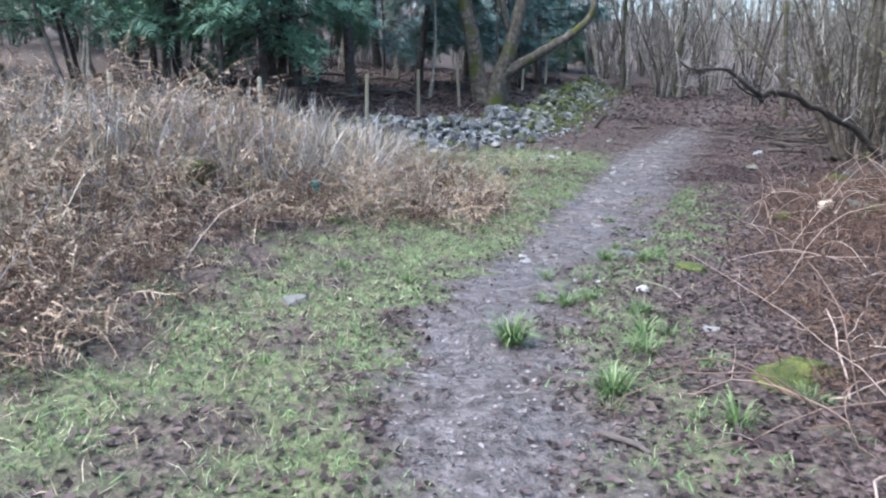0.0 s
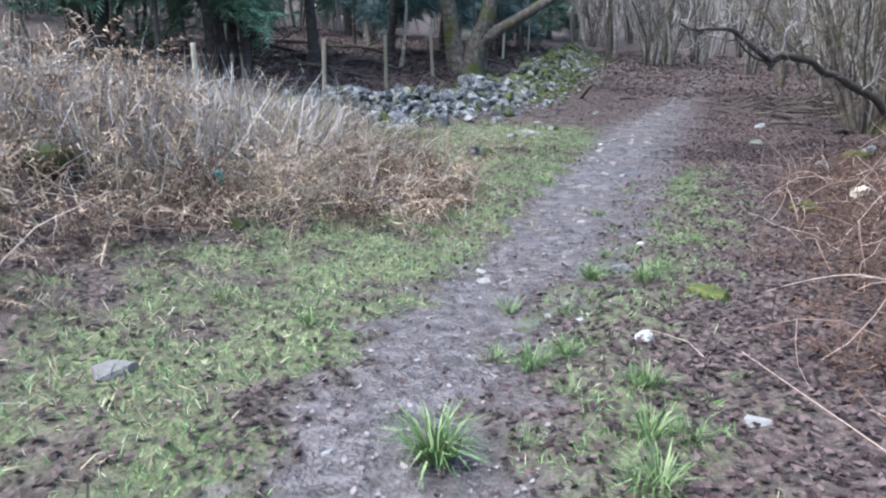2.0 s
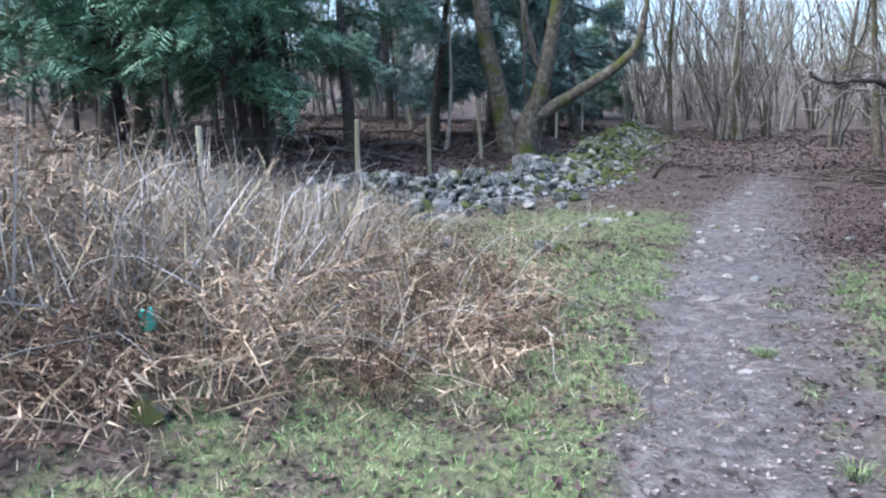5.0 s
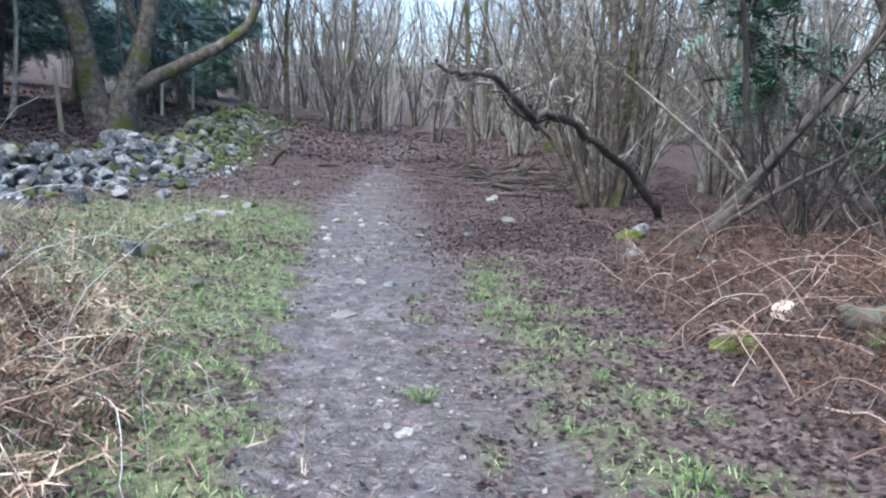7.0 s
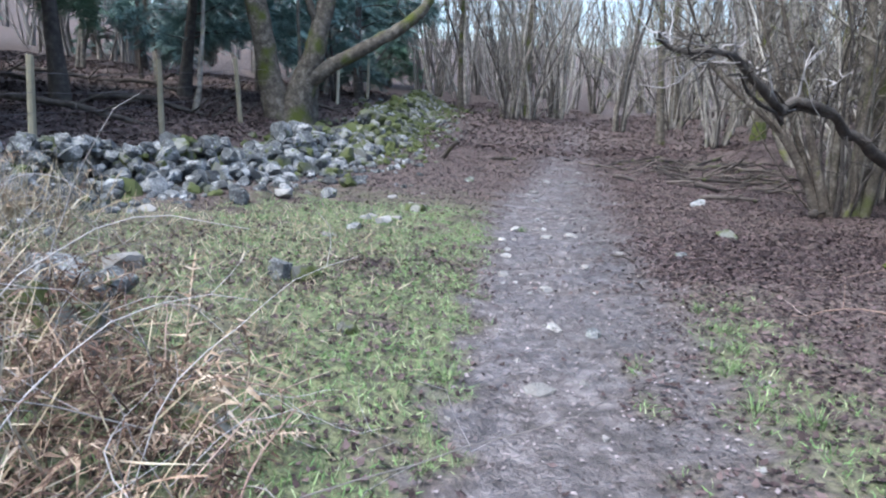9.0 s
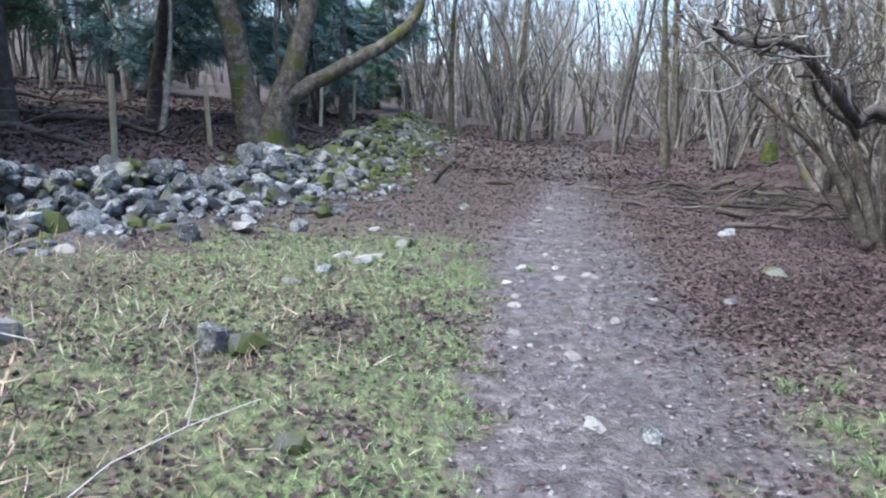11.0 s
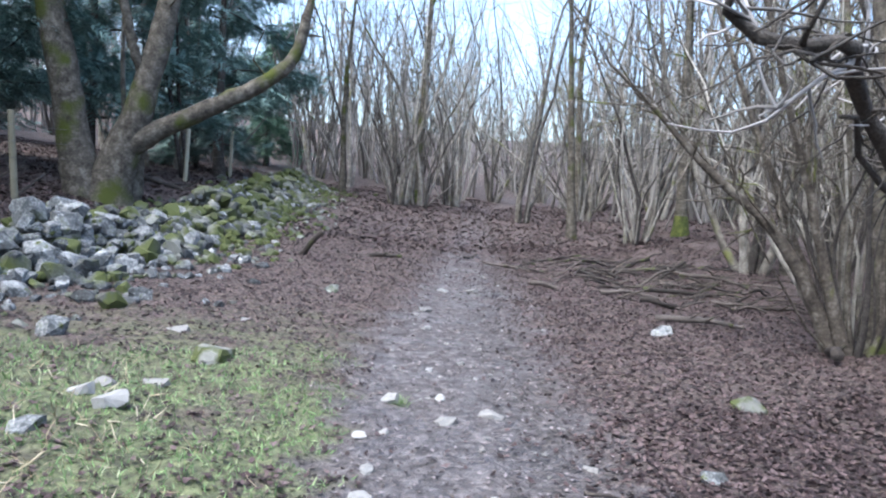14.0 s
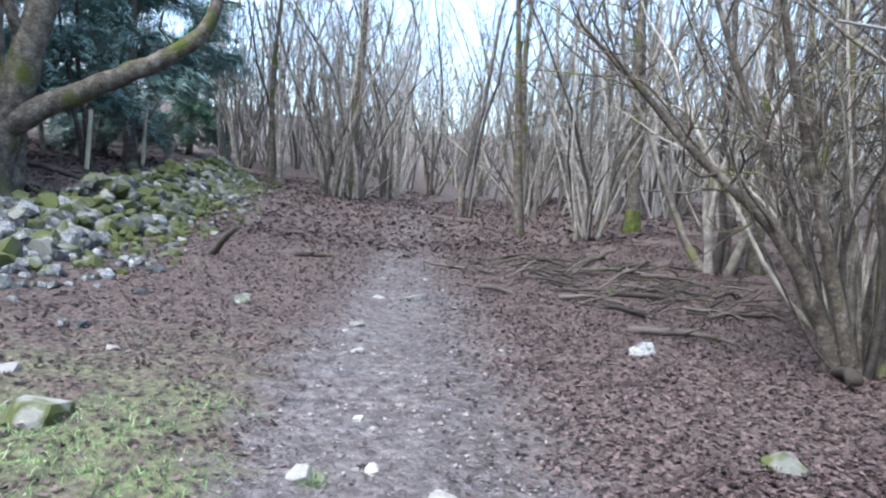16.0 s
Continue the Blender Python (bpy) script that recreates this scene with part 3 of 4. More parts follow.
for x, y, rad, h, st in [(16.8, 28.9, 0.17, 11, (0.0, 0, 1)), (17.1, 29.2, 0.12, 10, (0.05, 0, 1)), (14.2, 30.6, 0.14, 11, (-0.03, 0, 1)), (19.6, 38.6, 0.22, 12, (-0.02, 0, 1)),
                         (11.8, 38.2, 0.2, 12, (0.02, 0, 1)), (16.1, 23.2, 0.13, 10, (0.03, 0, 1)), (21.5, 34.0, 0.16, 11, (0.04, 0, 1)), (9.3, 39.5, 0.13, 10, (-0.05, 0, 1)), (25.2, 29.0, 0.16, 11, (0.02, 0, 1)), (11.3, 18.9, 0.13, 9, (0.03, 0.02, 1)), (14.6, 23.1, 0.14, 10, (0.0, 0, 1))]:
    e = single_trunk(x, y, rad, h, st, M_OAK, "straight grey trunk with moss round its foot")
    if (x, y) not in ((16.8, 28.9), (11.8, 38.2)):
        continue
    g = Geo()
    zz = np.linspace(-0.1, 0.55, 5)
    g.tube(np.stack([zz * 0 + st[0] * zz, zz * 0, zz], -1), rad * np.array([1.7, 1.55, 1.4, 1.3, 1.12]), 9, False)
    put_child("moss_sleeve", g.mesh("moss_sleeve", M_MOSS), e, "bright green moss on the foot")


def near_hazel():
    """The large hazel by the path: a dense stool with thick peeling stems that lean over."""
    x, y = 10.4, 18.5
    rr = np.random.default_rng(77)
    e = empty_thing("leaning_hazel", (x, y, gz(x, y)), "large old hazel with thick peeling stems leaning towards the path", "tree")
    for st, L, rad, off in [((-0.38, 0.17, 1), 4.6, 0.1, (-0.15, 0.08)), ((-0.3, 0.0, 1), 5.5, 0.08, (-0.08, -0.05)), ((-0.22, 0.3, 1), 6, 0.07, (-0.05, 0.15))]:
        put_child("stem", stem_with_twigs(rr, st, L, rad, 16, 9, 22, 0.025, 0.07, (*off, -0.12), 1.7).mesh("stem", M_REDBARK), e, "thick peeling brown stem")
    for st, L, rad, off in [((0.06, 0.0, 1), 9, 0.13, (0.3, -0.12)), ((0.16, -0.1, 1), 8, 0.09, (0.42, -0.22)), ((0.0, 0.1, 1), 8.5, 0.08, (0.12, 0.1))]:
        put_child("stem", stem_with_twigs(rr, st, L, rad, 14, 9, 18, 0.02, 0.05, (*off, -0.12), 1.7).mesh("stem", M_OAK), e, "dark upright mossy stem")
    for k in range(24):
        a = rr.uniform(0, 6.283)
        s = abs(rr.normal(0, 0.3)) + 0.04
        put_child("stem", stem_with_twigs(rr, (math.cos(a) * s - 0.02, math.sin(a) * s, 1), rr.uniform(3.5, 8), rr.uniform(0.014, 0.042), 12, 6, 14, 0.03, 0.13, (math.cos(a) * 0.18 + 0.08, math.sin(a) * 0.18, -0.12), 1.4).mesh("stem", (M_REDBARK, M_HAZEL, M_DARKBARK)[k % 3]), e)
    return e


near_hazel()


def second_hazel():
    x, y = 12.7, 20.0
    rr = np.random.default_rng(78)
    e = empty_thing("hazel_thicket", (x, y, gz(x, y)), "dense bare hazel beside the old leaning one", "tree")
    for k in range(26):
        a = rr.uniform(0, 6.283)
        s = abs(rr.normal(0, 0.32)) + 0.05
        put_child("stem", stem_with_twigs(rr, (math.cos(a) * s, math.sin(a) * s, 1), rr.uniform(4, 7.5), rr.uniform(0.02, 0.06), 11, 6, 13, 0.03, 0.13, (math.cos(a) * 0.4, math.sin(a) * 0.35, -0.12), 1.4).mesh("stem", M_DARKBARK if k % 3 == 0 else M_HAZEL), e)


def low_bough():
    x, y = 10.5, 16.5
    rr = np.random.default_rng(83)
    e = empty_thing("crooked_tree", (x, y, gz(x, y)), "black crooked tree reaching low towards the path", "tree")
    w = np.array([(10.55, 16.55, -0.60), (9.77, 16.25, 0.12), (8.66, 15.94, 0.82), (7.99, 15.75, 1.12), (7.40, 15.58, 1.34), (6.74, 15.39, 1.46), (6.18, 15.24, 1.69), (5.56, 15.07, 1.75), (5.05, 14.93, 1.82), (4.75, 14.85, 2.03)])
    w = w - np.array([x, y, gz(x, y)])
    t = np.linspace(0, len(w) - 1, 30)
    q = np.stack([np.interp(t, range(len(w)), w[:, k]) for k in range(3)], -1)
    q[1:-1] += rr.normal(0, 0.12, (28, 3))
    q[1:-1] = (q[:-2] + 2 * q[1:-1] + q[2:]) / 4
    g = Geo()
    g.tube(q, np.interp(t, [0, 4, 9], [0.09, 0.06, 0.022]) * (1 + rr.normal(0, 0.12, 30)), 8)
    fork = q[11:23] + np.linspace(0, 1, 12)[:, None] * np.array([0.1, 0.1, -0.2]) + rr.normal(0, 0.03, (12, 3)) * np.linspace(0, 1, 12)[:, None]
    g.tube(fork, np.linspace(0.045, 0.012, 12), 6)
    for j in (6, 8, 10, 12, 13, 14, 15, 16, 17, 18, 19, 20, 21, 22, 23, 24, 25, 26, 27):
        bg = Geo()
        b = curve_pts(q[j], (rr.normal(-0.5, 0.7), rr.normal(0, 0.6), rr.uniform(-0.3, 1.0)), rr.uniform(0.5, 1.2) * (1 - j / 45), 7, rr, 0.34, 0.03)
        bg.tube(b, np.linspace(0.016, 0.005, 8), 5, False)
        for _ in range(6):
            k = rr.integers(2, 7)
            bg.tube(curve_pts(b[k], rr.normal(0, 1, 3) + (0, 0, 0.3), rr.uniform(0.2, 0.6), 4, rr, 0.3), np.linspace(0.01, 0.004, 5), 3, False)
        put_child("side_branch", bg.mesh("side_branch", M_GREYSTEM if j % 3 == 0 else M_DARKBARK), e)
    put_child("bough", g.mesh("bough", M_DARKBARK), e, "long black crooked bough")


second_hazel()
low_bough()


def leaning_tree():
    x, y = 7.8, 13.5
    rr = np.random.default_rng(79)
    e = empty_thing("leaning_tree", (x, y, gz(x, y)), "dark bare tree leaning low over the undergrowth", "tree")
    for st, L, rad in [((0.85, -0.4, 0.95), 5.5, 0.115), ((0.8, -0.25, 1.1), 5, 0.07), ((0.9, -0.6, 1.0), 4.5, 0.05)]:
        put_child("trunk", stem_with_twigs(rr, st, L, rad, 12, 8, 16, 0.015, 0.07, (0, 0, -0.1), 1.5).mesh("trunk", M_DARKBARK), e)
    g = stem_with_twigs(rr, (-0.25, 0.0, 1), 4.5, 0.06, 10, 7, 10, 0.0, 0.08, (1.5, 0.2, 1.2), 1.2)
    put_child("limb", g.mesh("limb", M_DARKBARK), e)


leaning_tree()

# thin dark scrub by the right of the path
scrub = []
for i in range(3):
    e = empty_thing("bare_shrub", (0, 0, 0), "tangled bare twiggy shrub in the undergrowth", "shrub", "bare shrubs beside the path")
    for k in range(9):
        put_child("stem", stem_with_twigs(r, (r.normal(0, 0.5), r.normal(0, 0.5), 1), r.uniform(1.8, 3.2), 0.022, 7, 5, 9, 0.0, 0.16, (r.normal(0, 0.1), r.normal(0, 0.1), -0.05), 0.9).mesh("stem", M_GREYSTEM if i else M_DARKBARK), e)
    scrub.append(e)
for i, (x, y) in enumerate([(9.6, 10.2), (11.2, 11.0), (11.6, 9.0), (11.4, 14.6), (9.4, 7.6), (12.4, 15.6), (9.0, 12.5), (10.0, 13.5), (8.9, 11.2), (10.8, 12.0), (10.2, 12.6)]):
    m = pose(x, y, gz(x, y), 0, 0, r.uniform(0, 360))
    if i < 3:
        scrub[i].matrix_basis = m
    else:
        copy_thing(scrub[i % 3 if i < 6 else 0], m)


def far_woods():
    """The wood beyond, too far and too dense to count."""
    rr = np.random.default_rng(41)
    g = Geo()
    n = 0
    while n < 640:
        a, dist = rr.uniform(-1.05, 1.3), rr.uniform(36, 110) if rr.random() < 0.75 else rr.uniform(26, 42)
        x, y = 3 + dist * math.sin(a), 8 + dist * math.cos(a)
        if y < 8 or (x < wall_x(y) + 1 and dist < 38) or abs(x - path_x(y)) < 1.0 or (dist < 34 and x < 15):
            continue
        n += 1
        z = gz(x, y) - 0.2
        for _ in range(rr.integers(2, 9)):
            h = rr.uniform(6, 14)
            s = abs(rr.normal(0, 0.28)) if h < 11 else 0.06
            t = rr.uniform(0, 6.283)
            p = curve_pts((x + math.cos(t) * 0.25, y + math.sin(t) * 0.25, z), (math.cos(t) * s, math.sin(t) * s, 1), h, 6, rr, 0.13, 0.04)
            g.tube(p, rr.uniform(0.025, 0.085) * np.linspace(1.1, 0.25, 7), 3, False)
            for _ in range(6):
                k = rr.integers(2, 7)
                q = curve_pts(p[k], (rr.normal(0, 1), rr.normal(0, 1), 0.8), rr.uniform(0.8, 2.4), 3, rr, 0.25)
                g.tube(q, np.linspace(0.018, 0.007, 4), 3, False)
    tagged(new("far_woodland", g.mesh("far_woodland", M_FARWOOD)), "dense bare grey stems of the wood beyond", "woodland", kind="stuff")


far_woods()


# ---- fence ----
def fence():
    pts = [(-8.6, 10.2), (-6.6, 13.7), (-4.6, 17.0), (-2.45, 20.3), (-1.15, 23.9), (0.2, 27.5), (1.9, 31.4), (3.4, 35.0), (5.0, 38.8)]
    e = empty_thing("wire_fence", (pts[4][0], pts[4][1], gz(*pts[4])), "post and wire fence of pale weathered posts behind the stone wall", "fence")
    o = np.array([pts[4][0], pts[4][1], gz(*pts[4])])
    tops = []
    for i, (x, y) in enumerate(pts):
        z = gz(x, y)
        bm = bmesh.new()
        bmesh.ops.create_cone(bm, cap_ends=True, segments=8, radius1=0.062, radius2=0.055, depth=1.7)
        bmesh.ops.bevel(bm, geom=[q for q in bm.edges if all(abs(v.co.z - 0.85) < 1e-4 for v in q.verts)], offset=0.012, segments=1, affect="EDGES")
        me = bpy.data.meshes.new("post")
        bm.to_mesh(me)
        bm.free()
        me.materials.append(M_POST)
        ob = put_child("post", me, e)
        ob.matrix_basis = pose(x - o[0], y - o[1], z - o[2] + 0.75, (i * 37 % 7) - 3, (i * 53 % 7) - 3, i * 40)
        tops.append(np.array([x, y, z + 1.45]) - o)
    for dz in (0.0, -0.3, -0.6):
        g = Geo()
        run = []
        for a, d in zip(tops[:-1], tops[1:]):
            t = np.linspace(0, 1, 6)[:5, None]
            run.append(a + (d - a) * t + np.array([0.05, 0, dz - 0.1]) - np.array([0, 0, 0.05]) * (4 * t * (1 - t)))
        g.tube(np.concatenate(run), 0.005, 4, False)
        put_child("wire", g.mesh("wire", M_WIRE), e)


fence()

# ---- undergrowth ----
def frond_template(r, n=11, arch=0.5):
    """A dead bracken frond: arched stalk with drooping, curled side leaves."""
    v, f = [], []
    p = [np.array([t, 0, 0.75 * t * (1 - arch * t * 1.3)]) for t in np.linspace(0, 1, n)]
    w = np.array((0, 0.008, 0))
    for i in range(0, n - 2, 2):
        k = len(v)
        v += [p[i] - w, p[i] + w, p[i + 2] + w * 0.7, p[i + 2] - w * 0.7]
        f += [(k, k + 1, k + 2), (k, k + 2, k + 3)]
    for i in range(2, n):
        t = i / n
        L = 0.27 * (1 - t) ** 0.8 + 0.04
        for s in (-1, 1):
            if r.random() < 0.12:
                continue
            dr = r.uniform(0.1, 1.2)
            d = np.array([0.25 + r.normal(0, 0.3), s * math.cos(dr), -math.sin(dr)]) * L * r.uniform(0.6, 1.1)
            u = np.array([r.normal(0.016, 0.005), 0, r.normal(0, 0.012)]) * (0.6 + 0.7 * (1 - t))
            k = len(v)
            v += [p[i] - u * 0.6, p[i] + u * 0.8, p[i] + d + r.normal(0, 0.03, 3)]
            f.append((k, k + 1, k + 2))
    return np.array(v), np.array(f)


def blade_tris(r, bend, w=0.012):
    v = np.array([(-w, 0, 0), (w, 0, 0), (w * 0.75, bend * 0.3, 0.55), (-w * 0.75, bend * 0.3, 0.55), (0.0, bend, 0.95 - bend * 0.3)])
    return v, np.array([(0, 1, 2), (0, 2, 3), (3, 2, 4)])


def leaf_template(r):
    k = r.uniform(0.03, 0.22)
    v = np.array([(-0.5, 0, k), (0.05 + r.normal(0, 0.1), -0.32, 0.02), (0.5, 0, k * r.uniform(0.2, 1.5)), (r.normal(0, 0.1), 0.32, 0.02)])
    return v, np.array([(0, 1, 3), (1, 2, 3)])


def pick_points(r, n, x0, x1, y0, y1, keep):
    x, y = r.uniform(x0, x1, n), r.uniform(y0, y1, n)
    k = r.random(n) < keep(x, y)
    return x[k], y[k]


def in_bracken(x, y):
    inside = bracken_x(y) - x + waves(x, y, 1.1, 61) * 0.3
    return inside * sstep(2.6, 3.6, y)


def low_end(x, y):
    """The thin, trampled end of the bank towards the wall."""
    return sstep(8.0, 10.0, y + 0.3 * waves(x, y, 1.0, 82)) * sstep(-3.0, -1.2, x)


def bracken(name, label, material, seed, n, box, keep, rise, size):
    r = np.random.default_rng(seed)
    x, y = pick_points(r, n, *box, keep)
    k = len(x)
    z = ground_z(x, y) + r.random(k) ** 1.5 * rise(x, y)
    g = Geo()
    tl = [frond_template(r, 13, r.uniform(0.5, 1.2)) for _ in range(10)]
    scatter(g, tl, np.stack([x, y, z], -1), r.uniform(0, 6.283, k), r.normal(0, 0.6, k), r.normal(-0.05, 0.7, k), r.uniform(0.3, 1.0, k) * size, r)
    tagged(new(name, g.mesh(name, material, False)), label, "bracken", kind="stuff")


bracken("dead_bracken", "tangled collapsed rust-brown dead bracken on the bank", M_BRACKEN, 62, 32000, (-11, 1.6, 2.8, 16.5),
        lambda x, y: sstep(0.0, 0.5, in_bracken(x, y)) * (0.12 + 0.88 * sstep(-0.3, 0.35, waves(x, y, 0.9, 81))) * (1 - 0.3 * low_end(x, y)) * (1 - 0.55 * sstep(11, 14, y)) * (1 - 0.5 * sstep(4, 8, -x)) * sstep(-11, -8.5, x + waves(x, y, 2, 65)), lambda x, y: 0.08 + 0.95 * sstep(0.1, 3.2, in_bracken(x, y)) * (1 - 0.35 * sstep(9, 13, y)) * (1 + 0.35 * waves(x, y, 2.0, 70)) * (0.45 + 0.75 * sstep(-0.4, 0.5, waves(x, y, 0.9, 81))) * (1 - 0.7 * low_end(x, y)), 0.72)
# right of the path: darker colour stands in for the trees' shade
bracken("dead_bracken", "low brown dead bracken beside the path, coloured darker for tree shade", M_BRACKEN_R, 63, 17000, (1.4, 11, 1.5, 13.5),
        lambda x, y: sstep(0.0, 0.6, x - bracken_rx(y) + waves(x, y, 1.2, 64) * 0.35) * 0.7 * sstep(11, 8.5, x + waves(x, y, 2, 65)) * sstep(1.3, 3, y + waves(x, y, 2, 66)), lambda x, y: 0.05 + 0.3 * sstep(0.3, 2.0, x - bracken_rx(y)), 0.5)

bracken("dead_bracken", "dark rust clumps of dead bracken along the foot of the bank", M_BRACKEN_R, 87, 15000, (-5, 1.6, 3.0, 13.8),
        lambda x, y: sstep(-0.1, 0.2, in_bracken(x, y)) * (1 - sstep(1.2, 2.4, in_bracken(x, y))) * sstep(0.1, 0.5, waves(x, y, 1.1, 88)), lambda x, y: 0.1 + 0.32 * sstep(0.1, 0.7, waves(x, y, 1.1, 88)), 0.55)


def stalks(name, label, material, seed, n, box, keep, hmin, hmax, w, lean=0.25, category="grass", zlift=None):
    r = np.random.default_rng(seed)
    x, y = pick_points(r, n, *box, keep)
    k = len(x)
    g = Geo()
    tl = [blade_tris(r, b, w) for b in (0.05, 0.2, 0.4, 0.65)]
    z = ground_z(x, y) - 0.01
    if zlift is not None:
        z = z + r.random(k) * zlift(x, y)
    scatter(g, tl, np.stack([x, y, z], -1), r.uniform(0, 6.283, k), r.normal(0, lean, k), r.normal(0, lean, k), r.uniform(hmin, hmax, k), r)
    tagged(new(name, g.mesh(name, material, False)), label, category, kind="stuff")


def sward_keep(x, y):
    p, g_, s = masks(x, y)
    return np.clip(g_ * (1 - s * 0.5) - 0.12, 0, 1)


stalks("grass", "short trampled green grass beside the path", M_GRASS, 65, 260000, (-4.5, 6.5, 1.0, 19), sward_keep, 0.03, 0.09, 0.05, 0.7)
stalks("dry_grass", "bleached tussocky dry grass between the stones", M_STRAW, 66, 110000, (-5, 4.5, 9.5, 19), lambda x, y: (masks(x, y)[2] * 0.55 + 0.3 * sstep(-0.3, 0.5, in_bracken(x, y))) * (0.25 + 0.75 * sstep(-0.4, 0.4, waves(x, y, 0.5, 83))), 0.06, 0.2, 0.027, 0.9)
stalks("dry_grass", "pale flattened dead grass along the foot of the bank", M_STRAW, 84, 90000, (-5, 2, 1.5, 10), lambda x, y: np.maximum(0.8 * np.exp(-(in_bracken(x, y) / 0.9) ** 2) * sstep(3.0, 3.8, y), 0.5 * sstep(6.5, 5, y) * sstep(0.7, 1.2, path_x(y) - x)) * sstep(-0.4, 0.5, waves(x, y, 0.6, 85)), 0.05, 0.16, 0.03, 1.1)
stalks("dead_stems", "upright grey dead stems on the crest of the bank", M_GREYSTEM, 89, 16000, (-11, 0, 7, 17), lambda x, y: sstep(1.2, 2.6, in_bracken(x, y)) * sstep(-0.3, 0.4, waves(x, y, 1.4, 90)), 0.5, 1.35, 0.006, 0.4,
       zlift=lambda x, y: 0.3 + 0 * x)
stalks("dry_stalks", "tall pale dead stalks and straw in the bracken", M_STRAW, 67, 26000, (-11, 1, 4, 18.5), lambda x, y: 0.7 * sstep(0.2, 1.5, np.maximum(in_bracken(x, y), (x < wall_x(y) - 0.0) * (y > 12) * (x > -12) * 0.0)), 0.3, 0.95, 0.007, 0.6,
       zlift=lambda x, y: 0.6 * sstep(0.3, 3, in_bracken(x, y)))


def tangle(name, label, material, seed, n, where, lmin, lmax, rad):
    """Arching bare stems of bramble."""
    r = np.random.default_rng(seed)
    g = Geo()
    done = 0
    while done < n:
        x, y = where(r)
        if x is None:
            continue
        done += 1
        a = r.uniform(0, 6.283)
        L = r.uniform(lmin, lmax)
        p = curve_pts((x, y, gz(x, y)), (math.cos(a) * 0.7, math.sin(a) * 0.7, r.uniform(0.5, 1.5)), L, 9, r, 0.16, -0.16)
        p[:, 2] = np.maximum(p[:, 2], ground_z(p[:, 0], p[:, 1]) + 0.02)
        g.tube(p, rad * r.uniform(0.6, 1.4) * np.linspace(1, 0.35, 10), 4, False)
        for _ in range(3):
            j = r.integers(3, 9)
            g.tube(curve_pts(p[j], r.normal(0, 1, 3) + (0, 0, 0.4), L * 0.2, 3, r, 0.3), rad * np.linspace(0.5, 0.2, 4), 3, False)
    tagged(new(name, g.mesh(name, material)), label, "bramble", kind="stuff")


def left_spot(r):
    x, y = r.uniform(-11, 1), r.uniform(3.5, 18)
    d = float(in_bracken(np.array(x), np.array(y)))
    return (x, y) if d > 0.3 and r.random() < 0.35 + 0.65 * (y > 9) else (None, None)


def right_spot(r):
    x, y = r.uniform(1.8, 11), r.uniform(2, 13)
    return (x, y) if x > bracken_rx(y) + 0.2 else (None, None)


tangle("bramble_tangle", "grey tangle of bare bramble and dead stems on the bank", M_GREYSTEM, 68, 1250, left_spot, 0.8, 1.9, 0.0042)
tangle("dead_fern_stems", "bent tan stems of fallen bracken on the bank", M_BRAMBLE, 86, 420, left_spot, 0.6, 1.4, 0.006)
tangle("bramble_tangle", "reddish arching bramble canes over the dead bracken", M_BRAMBLE, 69, 480, right_spot, 0.7, 1.9, 0.006)


def corner(x, y):
    return sstep(-1.0, -2.2, x + waves(x, y, 1.5, 75) * 0.4) * sstep(11.5, 13, y) * (x > -10) * (y < 18.5) * (x > wall_x(y) - 1.5)


def corner_spot(r):
    x, y = r.uniform(-9, -1.2), r.uniform(12, 18)
    return (x, y) if r.random() < float(corner(np.array(x), np.array(y))) else (None, None)


stalks("dry_stalks", "tall bleached dead stalks and straw before the stone wall", M_STRAW, 76, 26000, (-10, 0, 11.5, 18.5), corner, 0.25, 0.8, 0.012, 0.45)
tangle("bramble_tangle", "grey tangle of bare bramble before the stone wall", M_GREYSTEM, 77, 330, corner_spot, 0.8, 1.9, 0.0045)
bracken("dead_bracken", "pale dead bracken among straw before the stone wall", M_BRACKEN, 78, 9000, (-10, 0, 11.5, 18), lambda x, y: corner(x, y) * 0.6, lambda x, y: 0.1 + 0.35 * corner(x, y), 0.55)


def litter_leaves(name, seed, n, box, keep, s0, s1, label, material=M_LEAF):
    r = np.random.default_rng(seed)
    x, y = pick_points(r, n, *box, keep)
    k = len(x)
    g = Geo()
    tl = [leaf_template(r) for _ in range(8)]
    scatter(g, tl, np.stack([x, y, ground_z(x, y) + r.uniform(0.004, 0.02, k)], -1), r.uniform(0, 6.283, k), r.normal(0, 0.28, k), r.normal(0, 0.28, k), r.uniform(s0, s1, k), r)
    tagged(new(name, g.mesh(name, material, False)), label, "leaves", kind="stuff")


def leaf_keep(x, y):
    p, g_, s = masks(x, y)
    return np.clip(1 - p * (0.98 - 0.1 * sstep(0.0, 0.5, x - path_x(y))) - g_ * 0.66, 0.01, 1) * (x > wall_x(y) - 0.3) * (1 - 0.45 * sstep(0.5, 1.2, path_x(y) - x) * np.maximum(sstep(15, 17, y), sstep(10, 8, y)))


